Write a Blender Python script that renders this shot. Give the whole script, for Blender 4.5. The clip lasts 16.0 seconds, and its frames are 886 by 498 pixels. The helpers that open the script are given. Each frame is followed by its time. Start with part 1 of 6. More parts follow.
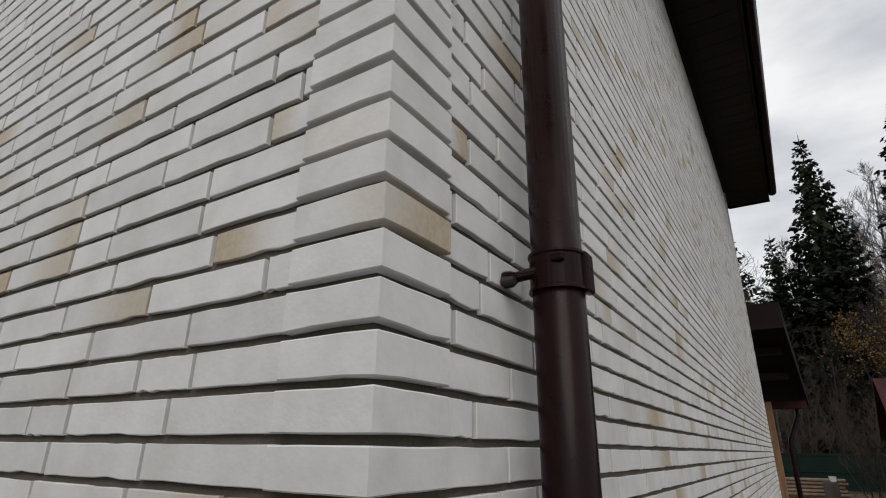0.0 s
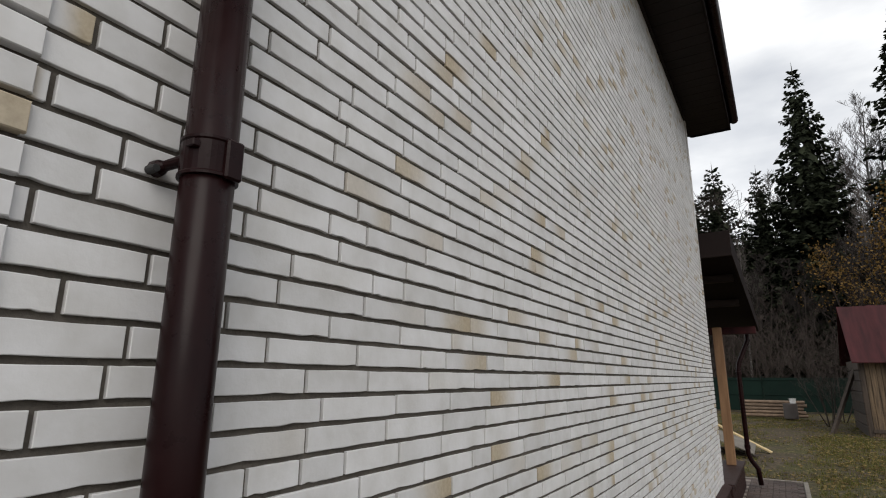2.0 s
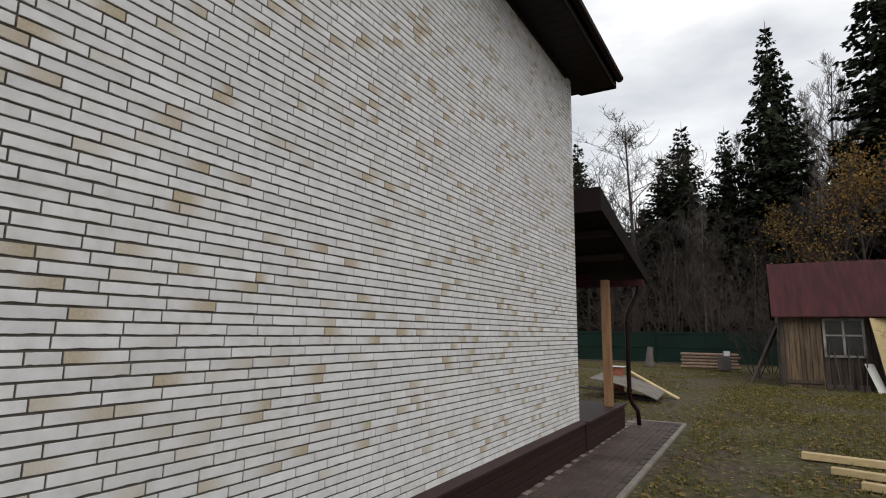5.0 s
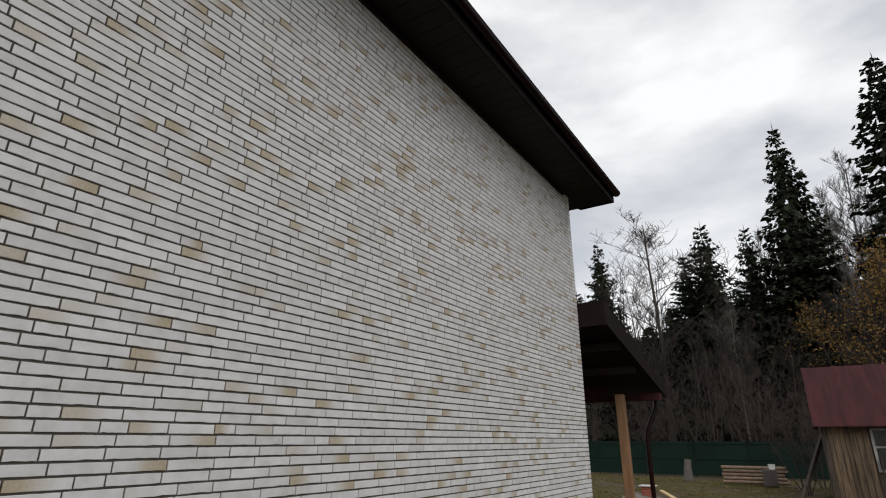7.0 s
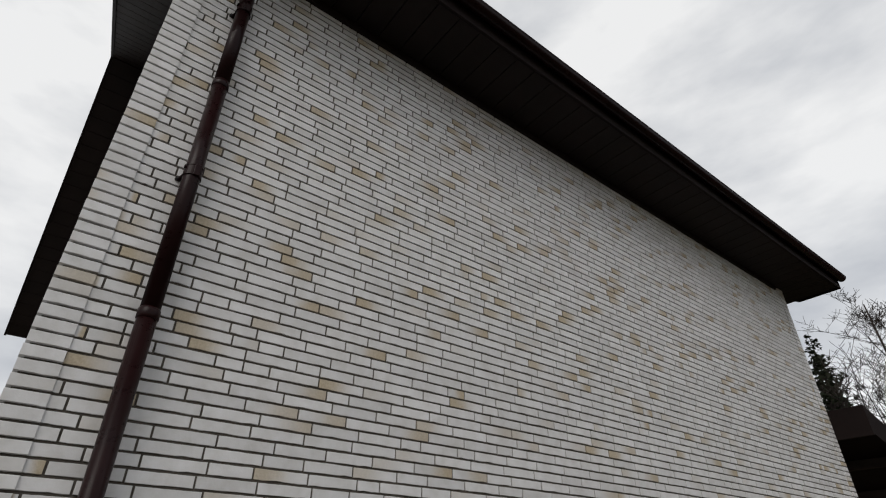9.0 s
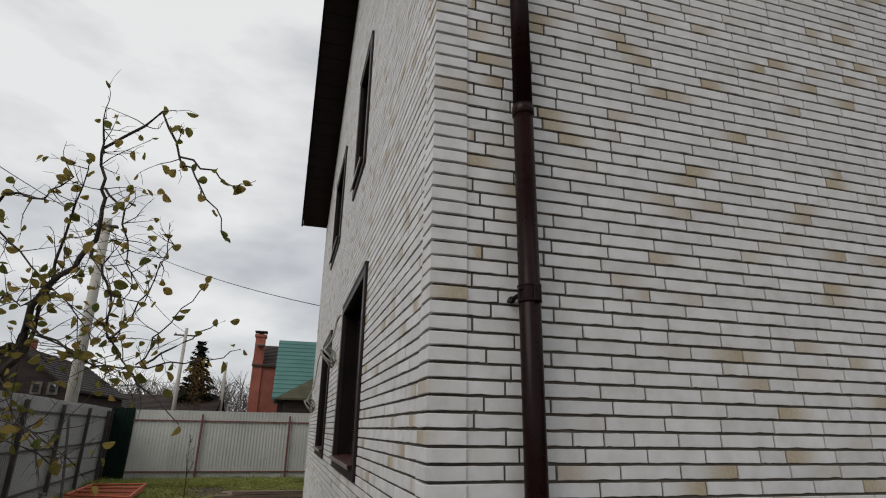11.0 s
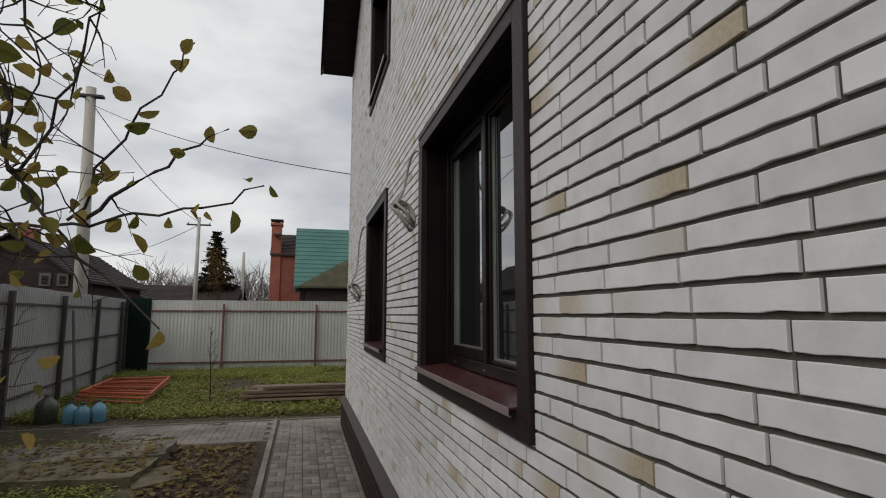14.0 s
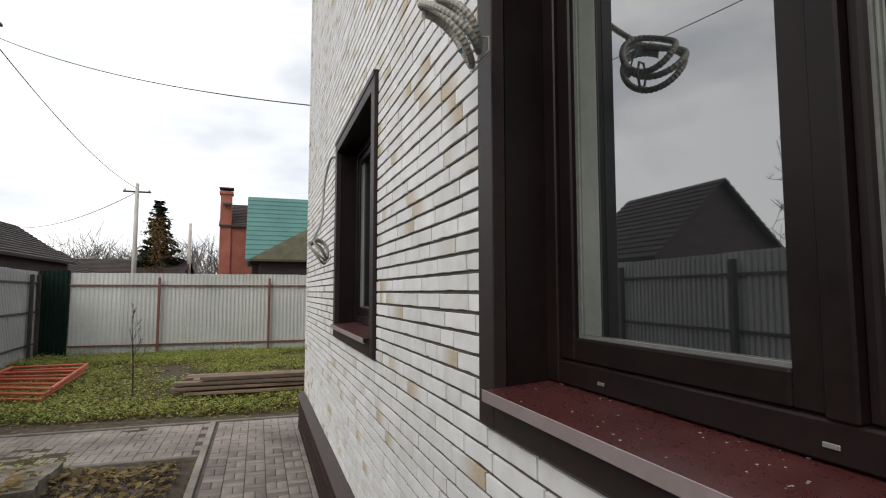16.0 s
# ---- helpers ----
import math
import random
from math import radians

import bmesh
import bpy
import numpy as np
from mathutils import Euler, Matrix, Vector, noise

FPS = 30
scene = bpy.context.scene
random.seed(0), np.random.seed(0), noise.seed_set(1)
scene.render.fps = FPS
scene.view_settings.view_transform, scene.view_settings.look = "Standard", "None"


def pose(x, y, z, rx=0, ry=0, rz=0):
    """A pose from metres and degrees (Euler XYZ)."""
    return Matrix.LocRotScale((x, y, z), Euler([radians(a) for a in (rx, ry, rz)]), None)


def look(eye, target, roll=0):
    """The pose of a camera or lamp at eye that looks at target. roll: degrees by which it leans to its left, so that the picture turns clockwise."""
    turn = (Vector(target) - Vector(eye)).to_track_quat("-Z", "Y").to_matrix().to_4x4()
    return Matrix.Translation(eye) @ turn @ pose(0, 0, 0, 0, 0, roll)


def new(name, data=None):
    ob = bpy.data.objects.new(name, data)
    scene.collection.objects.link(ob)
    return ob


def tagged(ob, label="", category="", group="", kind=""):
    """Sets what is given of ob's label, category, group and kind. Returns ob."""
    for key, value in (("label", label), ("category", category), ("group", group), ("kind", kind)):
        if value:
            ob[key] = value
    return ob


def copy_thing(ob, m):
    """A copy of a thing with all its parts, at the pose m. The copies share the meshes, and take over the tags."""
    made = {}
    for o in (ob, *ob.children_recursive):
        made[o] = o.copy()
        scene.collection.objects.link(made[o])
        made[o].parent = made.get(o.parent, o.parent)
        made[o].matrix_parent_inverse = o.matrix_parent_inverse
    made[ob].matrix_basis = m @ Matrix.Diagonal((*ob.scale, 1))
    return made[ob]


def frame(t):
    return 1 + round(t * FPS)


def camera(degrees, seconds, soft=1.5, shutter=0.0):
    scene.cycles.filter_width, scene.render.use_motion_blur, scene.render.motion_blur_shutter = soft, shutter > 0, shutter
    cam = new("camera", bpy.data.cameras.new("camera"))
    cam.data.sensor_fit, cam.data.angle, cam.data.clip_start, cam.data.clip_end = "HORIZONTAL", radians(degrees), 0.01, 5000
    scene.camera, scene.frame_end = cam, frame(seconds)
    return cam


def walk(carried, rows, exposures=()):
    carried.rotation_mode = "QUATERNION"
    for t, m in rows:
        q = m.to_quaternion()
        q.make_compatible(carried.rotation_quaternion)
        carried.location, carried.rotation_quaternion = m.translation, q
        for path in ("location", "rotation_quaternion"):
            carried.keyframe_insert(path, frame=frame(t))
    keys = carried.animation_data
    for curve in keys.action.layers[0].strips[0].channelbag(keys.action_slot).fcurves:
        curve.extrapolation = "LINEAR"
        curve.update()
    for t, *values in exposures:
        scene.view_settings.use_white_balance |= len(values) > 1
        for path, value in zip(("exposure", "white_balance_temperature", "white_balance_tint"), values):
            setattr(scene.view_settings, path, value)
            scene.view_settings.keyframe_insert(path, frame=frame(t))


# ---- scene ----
cam = camera(78.6, 16.0, soft=1.1)
PATH = [
    (0, (0.411, -0.502, 2.116), (-0.591, 1.084, 2.808), 0.7),
    (0.5, (0.538, -0.449, 2.121), (-0.481, 1.169, 2.706), 0.6),
    (1, (0.668, -0.355, 2.125), (-0.356, 1.278, 2.659), 0.4),
    (1.5, (0.785, -0.296, 2.096), (-0.241, 1.346, 2.597), 0.4),
    (2, (0.935, -0.159, 2.038), (-0.079, 1.501, 2.5), 0.3),
    (2.5, (1.125, 0.035, 2.035), (0.171, 1.745, 2.441), 0.3),
    (3, (1.472, 0.159, 1.961), (0.573, 1.903, 2.349), 0.1),
    (3.5, (1.93, 0.31, 1.884), (1.033, 2.064, 2.23), -0.0),
    (3.7, (2.077, 0.419, 1.873), (1.178, 2.176, 2.2), 0.0),
    (5.8, (2.89, 0.492, 1.965), (1.833, 2.157, 2.295), 0.3),
    (6, (2.938, 0.525, 2.007), (1.876, 2.181, 2.365), 0.1),
    (6.5, (3.031, 0.59, 2.096), (1.978, 2.216, 2.593), 0.0),
    (7, (3.07, 0.601, 2.162), (2.039, 2.18, 2.828), 0.1),
    (7.5, (3.001, 0.487, 2.221), (1.994, 1.999, 3.057), 0.1),
    (8, (2.949, 0.307, 2.266), (1.907, 1.707, 3.244), 0.6),
    (8.5, (2.935, 0.144, 2.247), (1.752, 1.372, 3.292), 0.4),
    (9, (2.853, 0.053, 2.202), (1.518, 1.103, 3.259), -0.0),
    (9.5, (2.837, -0.001, 2.073), (1.356, 0.861, 3.104), -0.2),
    (10, (2.752, -0.047, 1.983), (1.099, 0.614, 2.894), 0.2),
    (10.2, (2.658, -0.16, 1.96), (0.954, 0.452, 2.809), 0.3),
    (12.3, (1.15, -0.714, 1.755), (-0.768, -0.294, 2.134), 0.4),
    (12.5, (0.987, -0.712, 1.784), (-0.939, -0.283, 2.113), 0.4),
    (13, (0.558, -0.675, 1.845), (-1.368, -0.206, 2.113), 0.0),
    (13.5, (0.13, -0.694, 1.939), (-1.795, -0.212, 2.188), 0.2),
    (14, (-0.364, -0.779, 1.931), (-2.287, -0.285, 2.173), 0.1),
    (14.5, (-0.865, -0.745, 1.876), (-2.784, -0.214, 2.065), 0.1),
    (15, (-1.334, -0.727, 1.824), (-3.235, -0.129, 2.002), -0.0),
    (15.5, (-1.946, -0.682, 1.885), (-3.836, -0.046, 2.05), 0.1),
    (16, (-2.514, -0.642, 1.866), (-4.402, 0.001, 2.024), 0.0),
]
walk(cam, [(t, look(eye, target, roll)) for t, eye, target, roll in PATH],
     exposures=[(0.0, 0.06), (1.0, 0.24), (1.5, 0.32), (3.5, 0.25), (6.0, 0.33), (7.0, 0.17), (8.0, -0.15), (8.5, -0.2), (9.0, -0.03), (10.0, -0.10), (12.5, -0.16), (13.5, -0.20), (14.5, -0.06), (15.0, 0.12), (15.5, 0.44), (16.0, 0.63)])
SKY_WHITE = 9.0
# ---------- light ----------
world = bpy.data.worlds.new("overcast_sky")
scene.world = world
world.use_nodes = True
wn, wl = world.node_tree.nodes, world.node_tree.links
wn.clear()
w_out = wn.new("ShaderNodeOutputWorld")
w_bg = wn.new("ShaderNodeBackground")
w_sky = wn.new("ShaderNodeTexSky")
w_sky.sky_type, w_sky.sun_disc = "NISHITA", False
w_sky.sun_elevation, w_sky.sun_rotation = radians(28), radians(150)
w_co = wn.new("ShaderNodeTexCoord")
w_map = wn.new("ShaderNodeMapping")
w_map.inputs["Scale"].default_value = (1.0, 1.0, 2.6)
w_n1 = wn.new("ShaderNodeTexNoise")
w_n1.inputs["Scale"].default_value, w_n1.inputs["Detail"].default_value, w_n1.inputs["Roughness"].default_value = 2.1, 6.0, 0.52
w_ramp = wn.new("ShaderNodeValToRGB")
w_ramp.color_ramp.elements[0].position, w_ramp.color_ramp.elements[0].color = 0.30, (0.46, 0.485, 0.54, 1)
w_ramp.color_ramp.elements[1].position, w_ramp.color_ramp.elements[1].color = 0.62, (1.06, 1.06, 1.055, 1)
w_mid = w_ramp.color_ramp.elements.new(0.47)
w_mid.color = (0.75, 0.765, 0.79, 1)
w_scale = wn.new("ShaderNodeVectorMath")
w_scale.operation = "SCALE"
w_scale.inputs["Scale"].default_value = SKY_WHITE
w_mix = wn.new("ShaderNodeMixRGB")
w_mix.inputs[0].default_value = 0.9
wl.new(w_co.outputs["Generated"], w_map.inputs["Vector"])
wl.new(w_map.outputs[0], w_n1.inputs["Vector"])
wl.new(w_n1.outputs["Fac"], w_ramp.inputs[0])
wl.new(w_ramp.outputs[0], w_scale.inputs[0])
wl.new(w_sky.outputs[0], w_mix.inputs[1])
wl.new(w_scale.outputs[0], w_mix.inputs[2])
wl.new(w_mix.outputs[0], w_bg.inputs["Color"])
w_bg.inputs["Strength"].default_value = 0.1
wl.new(w_bg.outputs[0], w_out.inputs["Surface"])

sun_data = bpy.data.lights.new("sun", "SUN")
sun_data.energy, sun_data.angle, sun_data.color = 1.3, radians(40), (1.0, 0.955, 0.89)
sun = new("sun", sun_data)
sun.matrix_world = look((10, -15, 16), (0, 0, 0))


# ---------- materials ----------
def graph(name):
    m = bpy.data.materials.new(name)
    m.use_nodes = True
    n, l = m.node_tree.nodes, m.node_tree.links
    return m, n, l, n["Principled BSDF"]


def noise_node(n, l, vec, scale, detail=4.0, rough=0.55):
    t = n.new("ShaderNodeTexNoise")
    t.inputs["Scale"].default_value, t.inputs["Detail"].default_value, t.inputs["Roughness"].default_value = scale, detail, rough
    l.new(vec, t.inputs["Vector"])
    return t


def ramp_node(n, l, fac, stops):
    r = n.new("ShaderNodeValToRGB")
    els = r.color_ramp.elements
    els[0].position, els[0].color = stops[0][0], (*stops[0][1], 1)
    els[1].position, els[1].color = stops[-1][0], (*stops[-1][1], 1)
    for p, c in stops[1:-1]:
        e = els.new(p)
        e.color = (*c, 1)
    l.new(fac, r.inputs[0])
    return r


def mix_node(n, l, fac, a, b, mode="MIX"):
    x = n.new("ShaderNodeMixRGB")
    x.blend_type = mode
    for sock, v in ((x.inputs[0], fac), (x.inputs[1], a), (x.inputs[2], b)):
        if isinstance(v, bpy.types.NodeSocket):
            l.new(v, sock)
        elif isinstance(v, tuple):
            sock.default_value = (*v, 1)
        else:
            sock.default_value = v
    return x


def math_node(n, l, op, a, b=None, c=None):
    x = n.new("ShaderNodeMath")
    x.operation = op
    for i, v in enumerate((a, b, c)):
        if v is None:
            continue
        if isinstance(v, bpy.types.NodeSocket):
            l.new(v, x.inputs[i])
        else:
            x.inputs[i].default_value = v
    return x.outputs[0]


def bump_node(n, l, height, strength, dist, bsdf):
    b = n.new("ShaderNodeBump")
    b.inputs["Strength"].default_value, b.inputs["Distance"].default_value = strength, dist
    l.new(height, b.inputs["Height"])
    l.new(b.outputs[0], bsdf.inputs["Normal"])


def surface(name, dark, light, rough=0.75, big=1.5, fine=40.0, stretch=(1, 1, 1), bump=0.25, dist=0.004, metal=0.0, vary=0.15, spec=0.5):
    """Two-scale mottled surface: a broad stain noise and a fine grain, with bump and a little variation from object to object."""
    m, n, l, b = graph(name)
    co = n.new("ShaderNodeTexCoord")
    mp = n.new("ShaderNodeMapping")
    mp.inputs["Scale"].default_value = stretch
    l.new(co.outputs["Object"], mp.inputs["Vector"])
    n1 = noise_node(n, l, mp.outputs[0], big, 5)
    n2 = noise_node(n, l, mp.outputs[0], fine, 5, 0.65)
    mid = tuple((a + c) / 2 for a, c in zip(dark, light))
    f = math_node(n, l, "MULTIPLY_ADD", n1.outputs["Fac"], 0.6, math_node(n, l, "MULTIPLY", n2.outputs["Fac"], 0.4))
    col = ramp_node(n, l, f, [(0.34, dark), (0.5, mid), (0.66, light)])
    info = n.new("ShaderNodeObjectInfo")
    v = math_node(n, l, "MULTIPLY_ADD", info.outputs["Random"], 2 * vary, 1 - vary)
    hsv = n.new("ShaderNodeHueSaturation")
    l.new(v, hsv.inputs["Value"])
    l.new(col.outputs[0], hsv.inputs["Color"])
    l.new(hsv.outputs[0], b.inputs["Base Color"])
    r = math_node(n, l, "MULTIPLY_ADD", n2.outputs["Fac"], 0.3, rough - 0.15)
    l.new(r, b.inputs["Roughness"])
    b.inputs["Metallic"].default_value = metal
    b.inputs["Specular IOR Level"].default_value = spec
    if bump:
        bump_node(n, l, n2.outputs["Fac"], bump, dist, b)
    return m


def brick_surface():
    """Pale engobed facing brick: most are cool white, some are flashed ochre towards one end."""
    m, n, l, b = graph("pale_facing_brick")
    co = n.new("ShaderNodeTexCoord")
    geo = n.new("ShaderNodeNewGeometry")
    info = n.new("ShaderNodeObjectInfo")
    rnd = math_node(n, l, "FRACT", math_node(n, l, "ADD", geo.outputs["Random Per Island"], info.outputs["Random"]))
    rnd2 = math_node(n, l, "FRACT", math_node(n, l, "MULTIPLY", rnd, 37.7))
    rnd3 = math_node(n, l, "FRACT", math_node(n, l, "MULTIPLY", rnd, 131.3))
    uv = n.new("ShaderNodeSeparateXYZ")
    l.new(co.outputs["UV"], uv.inputs[0])
    pos = geo.outputs["Position"]
    n1 = noise_node(n, l, pos, 9.0, 4)
    n2 = noise_node(n, l, pos, 70.0, 5, 0.6)
    n3 = noise_node(n, l, pos, 0.55, 3)
    white = ramp_node(n, l, n1.outputs["Fac"], [(0.3, (0.565, 0.556, 0.545)), (0.52, (0.638, 0.633, 0.632)), (0.72, (0.69, 0.687, 0.695))])
    tone = math_node(n, l, "MULTIPLY_ADD", rnd2, 0.16, 0.90)
    hsv = n.new("ShaderNodeHueSaturation")
    l.new(tone, hsv.inputs["Value"])
    l.new(white.outputs[0], hsv.inputs["Color"])
    # flashed bricks
    flip = math_node(n, l, "GREATER_THAN", rnd2, 0.5)
    u = math_node(n, l, "ABSOLUTE", math_node(n, l, "SUBTRACT", flip, uv.outputs[0]))
    u = math_node(n, l, "ADD", u, math_node(n, l, "MULTIPLY_ADD", n1.outputs["Fac"], 0.7, -0.35))
    grad = n.new("ShaderNodeMapRange")
    grad.interpolation_type = "SMOOTHSTEP"
    grad.inputs["From Min"].default_value, grad.inputs["From Max"].default_value = 0.18, 0.85
    l.new(u, grad.inputs["Value"])
    strong = n.new("ShaderNodeMapRange")
    strong.inputs["From Min"].default_value, strong.inputs["From Max"].default_value = 0.73, 0.93
    l.new(rnd3, strong.inputs["Value"])
    amount = math_node(n, l, "MULTIPLY", math_node(n, l, "MULTIPLY", grad.outputs[0], strong.outputs[0]), 0.78)
    ochre = ramp_node(n, l, n2.outputs["Fac"], [(0.3, (0.30, 0.225, 0.115)), (0.7, (0.44, 0.35, 0.215))])
    col = mix_node(n, l, amount, hsv.outputs[0], ochre.outputs[0])
    dirt = n.new("ShaderNodeMapRange")
    dirt.inputs["From Min"].default_value, dirt.inputs["From Max"].default_value = 0.58, 0.75
    dirt.inputs["To Max"].default_value = 0.16
    l.new(n3.outputs["Fac"], dirt.inputs["Value"])
    col2 = mix_node(n, l, dirt.outputs[0], col.outputs[0], (0.42, 0.40, 0.34))
    l.new(col2.outputs[0], b.inputs["Base Color"])
    b.inputs["Roughness"].default_value = 0.62
    b.inputs["Specular IOR Level"].default_value = 0.35
    bump_node(n, l, n2.outputs["Fac"], 0.25, 0.003, b)
    return m


def ground_surface():
    """Autumn lawn: green and yellowing grass, fallen leaves, bare trodden soil."""
    m, n, l, b = graph("autumn_lawn")
    geo = n.new("ShaderNodeNewGeometry")
    pos = geo.outputs["Position"]
    n1 = noise_node(n, l, pos, 0.28, 4)
    n2 = noise_node(n, l, pos, 7.0, 5, 0.7)
    n3 = noise_node(n, l, pos, 1.3, 4)
    grass = ramp_node(n, l, n2.outputs["Fac"], [(0.3, (0.024, 0.026, 0.011)), (0.5, (0.058, 0.056, 0.021)), (0.72, (0.115, 0.098, 0.042))])
    soil = ramp_node(n, l, n2.outputs["Fac"], [(0.3, (0.028, 0.021, 0.015)), (0.7, (0.105, 0.082, 0.058))])
    f = math_node(n, l, "ADD", math_node(n, l, "MULTIPLY", n1.outputs["Fac"], 0.6), math_node(n, l, "MULTIPLY", n3.outputs["Fac"], 0.4))
    fac = n.new("ShaderNodeMapRange")
    fac.inputs["From Min"].default_value, fac.inputs["From Max"].default_value = 0.40, 0.53
    l.new(f, fac.inputs["Value"])
    col = mix_node(n, l, fac.outputs[0], grass.outputs[0], soil.outputs[0])
    leaf = n.new("ShaderNodeTexVoronoi")
    leaf.inputs["Scale"].default_value = 9.0
    l.new(pos, leaf.inputs["Vector"])
    lf = math_node(n, l, "LESS_THAN", leaf.outputs["Distance"], 0.26)
    pick = n.new("ShaderNodeSeparateXYZ")
    l.new(leaf.outputs["Color"], pick.inputs[0])
    lf = math_node(n, l, "MULTIPLY", lf, math_node(n, l, "GREATER_THAN", pick.outputs[0], 0.55))
    col = mix_node(n, l, math_node(n, l, "MULTIPLY", lf, 0.7), col.outputs[0], (0.23, 0.17, 0.07))
    l.new(col.outputs[0], b.inputs["Base Color"])
    b.inputs["Roughness"].default_value = 0.95
    b.inputs["Specular IOR Level"].default_value = 0.2
    bump_node(n, l, n2.outputs["Fac"], 0.8, 0.04, b)
    return m


def glass_surface():
    m, n, l, b = graph("window_glass")
    b.inputs["Base Color"].default_value = (0.012, 0.014, 0.016, 1)
    b.inputs["Roughness"].default_value = 0.02
    b.inputs["Specular IOR Level"].default_value = 1.0
    b.inputs["IOR"].default_value = 1.98
    b.inputs["Coat Weight"].default_value = 1.0
    b.inputs["Coat IOR"].default_value = 1.75
    b.inputs["Coat Roughness"].default_value = 0.01
    return m


def leaf_surface(name, a, c, trans=0.3):
    m, n, l, b = graph(name)
    geo = n.new("ShaderNodeNewGeometry")
    col = ramp_node(n, l, geo.outputs["Random Per Island"], [(0.0, a), (1.0, c)])
    nz = noise_node(n, l, geo.outputs["Position"], 60.0, 3)
    col2 = mix_node(n, l, math_node(n, l, "MULTIPLY", nz.outputs["Fac"], 0.5), col.outputs[0], tuple(v * 0.5 for v in a))
    l.new(col2.outputs[0], b.inputs["Base Color"])
    b.inputs["Roughness"].default_value = 0.8
    b.inputs["Specular IOR Level"].default_value = 0.12
    glow = n.new("ShaderNodeBsdfTranslucent")
    l.new(col2.outputs[0], glow.inputs["Color"])
    both = n.new("ShaderNodeMixShader")
    both.inputs[0].default_value = trans
    l.new(b.outputs[0], both.inputs[1])
    l.new(glow.outputs[0], both.inputs[2])
    l.new(both.outputs[0], n["Material Output"].inputs["Surface"])
    return m


M_BRICK = brick_surface()
M_MORTAR = surface("grey_mortar", (0.058, 0.049, 0.040), (0.122, 0.107, 0.089), 0.9, 6, 120, bump=0.5)
M_BROWN = surface("brown_painted_metal", (0.0065, 0.0038, 0.0036), (0.0145, 0.0087, 0.008), 0.65, 2, 30, bump=0.05, vary=0.05, spec=0.12)
M_PIPE = surface("brown_glossy_pipe", (0.0085, 0.0026, 0.0029), (0.016, 0.0052, 0.0054), 0.30, 3, 20, bump=0.02, vary=0.02, spec=0.12)
M_SOFFIT = surface("dark_brown_soffit", (0.007, 0.0036, 0.0033), (0.0155, 0.0082, 0.0074), 0.65, 2, 25, bump=0.1, spec=0.25)
M_PLINTH = surface("brown_wood_grain_cladding", (0.012, 0.0052, 0.0046), (0.036, 0.0165, 0.0145), 0.6, 2, 18, (6, 6, 60), 0.5, 0.003, spec=0.18)
M_LEDGE = surface("brown_metal_flashing", (0.024, 0.0128, 0.0120), (0.050, 0.029, 0.0275), 0.5, 2, 30, bump=0.05, spec=0.2)
M_TRIM = surface("dark_brown_embossed_trim", (0.0085, 0.0040, 0.0037), (0.023, 0.0118, 0.0108), 0.5, 3, 22, (4, 4, 70), 0.7, 0.002, vary=0.03, spec=0.3)
M_FRAME = surface("dark_brown_window_profile", (0.0065, 0.0036, 0.0038), (0.0135, 0.0082, 0.008), 0.36, 4, 40, bump=0.06, spec=0.16)
M_SILL = surface("wine_red_painted_sill", (0.038, 0.0105, 0.0098), (0.075, 0.024, 0.022), 0.3, 5, 60, bump=0.08)
M_SILL_EDGE = surface("mauve_grey_sill_edge", (0.19, 0.15, 0.15), (0.27, 0.22, 0.22), 0.35, 4, 40, bump=0.05)
M_SPACER = surface("aluminium_spacer", (0.17, 0.17, 0.16), (0.28, 0.28, 0.265), 0.4, 4, 40, bump=0.03, metal=0.6)
M_CURTAIN = surface("grey_green_curtain", (0.085, 0.098, 0.082), (0.15, 0.16, 0.14), 0.7, 3, 40, bump=0.1)
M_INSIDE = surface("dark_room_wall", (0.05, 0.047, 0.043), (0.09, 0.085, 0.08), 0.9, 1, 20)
M_GLASS = glass_surface()
M_OLD_GLASS = surface("dusty_dark_glass", (0.010, 0.010, 0.010), (0.025, 0.025, 0.024), 0.3, 4, 30, bump=0.03, spec=0.3)
M_DOOR_WOOD = surface("tan_weathered_plank", (0.018, 0.012, 0.008), (0.165, 0.112, 0.066), 0.85, 1.5, 26, (14, 14, 1), 0.9, 0.006, vary=0.35)
M_GROUND = ground_surface()
M_PAVER = surface("grey_brown_concrete_paver", (0.06, 0.05, 0.043), (0.25, 0.213, 0.187), 0.85, 1.6, 70, bump=0.6, vary=0.34)
M_DAMP_PAVER = surface("damp_brown_paver", (0.022, 0.0145, 0.0125), (0.10, 0.074, 0.065), 0.6, 1.3, 60, bump=0.5, vary=0.35, spec=0.25)
M_SAND = surface("sandy_joint", (0.035, 0.029, 0.024), (0.08, 0.068, 0.056), 0.95, 5, 90)
M_KERB = surface("pale_concrete_kerb", (0.10, 0.088, 0.073), (0.22, 0.20, 0.172), 0.9, 3, 60, bump=0.5)
M_CONCRETE = surface("mossy_concrete", (0.03, 0.028, 0.010), (0.19, 0.16, 0.095), 0.92, 3.4, 30, bump=0.7, dist=0.01)
M_SLAB = surface("pale_weathered_concrete", (0.075, 0.066, 0.046), (0.27, 0.245, 0.20), 0.92, 2.6, 40, bump=0.7, dist=0.01)
M_MOSSY_ROOF = surface("mossy_tile_roof", (0.03, 0.034, 0.016), (0.115, 0.10, 0.06), 0.9, 1.2, 14, bump=0.5, dist=0.02)
M_PEELING = surface("peeling_white_paint", (0.09, 0.084, 0.076), (0.30, 0.29, 0.27), 0.8, 3, 30, bump=0.4)
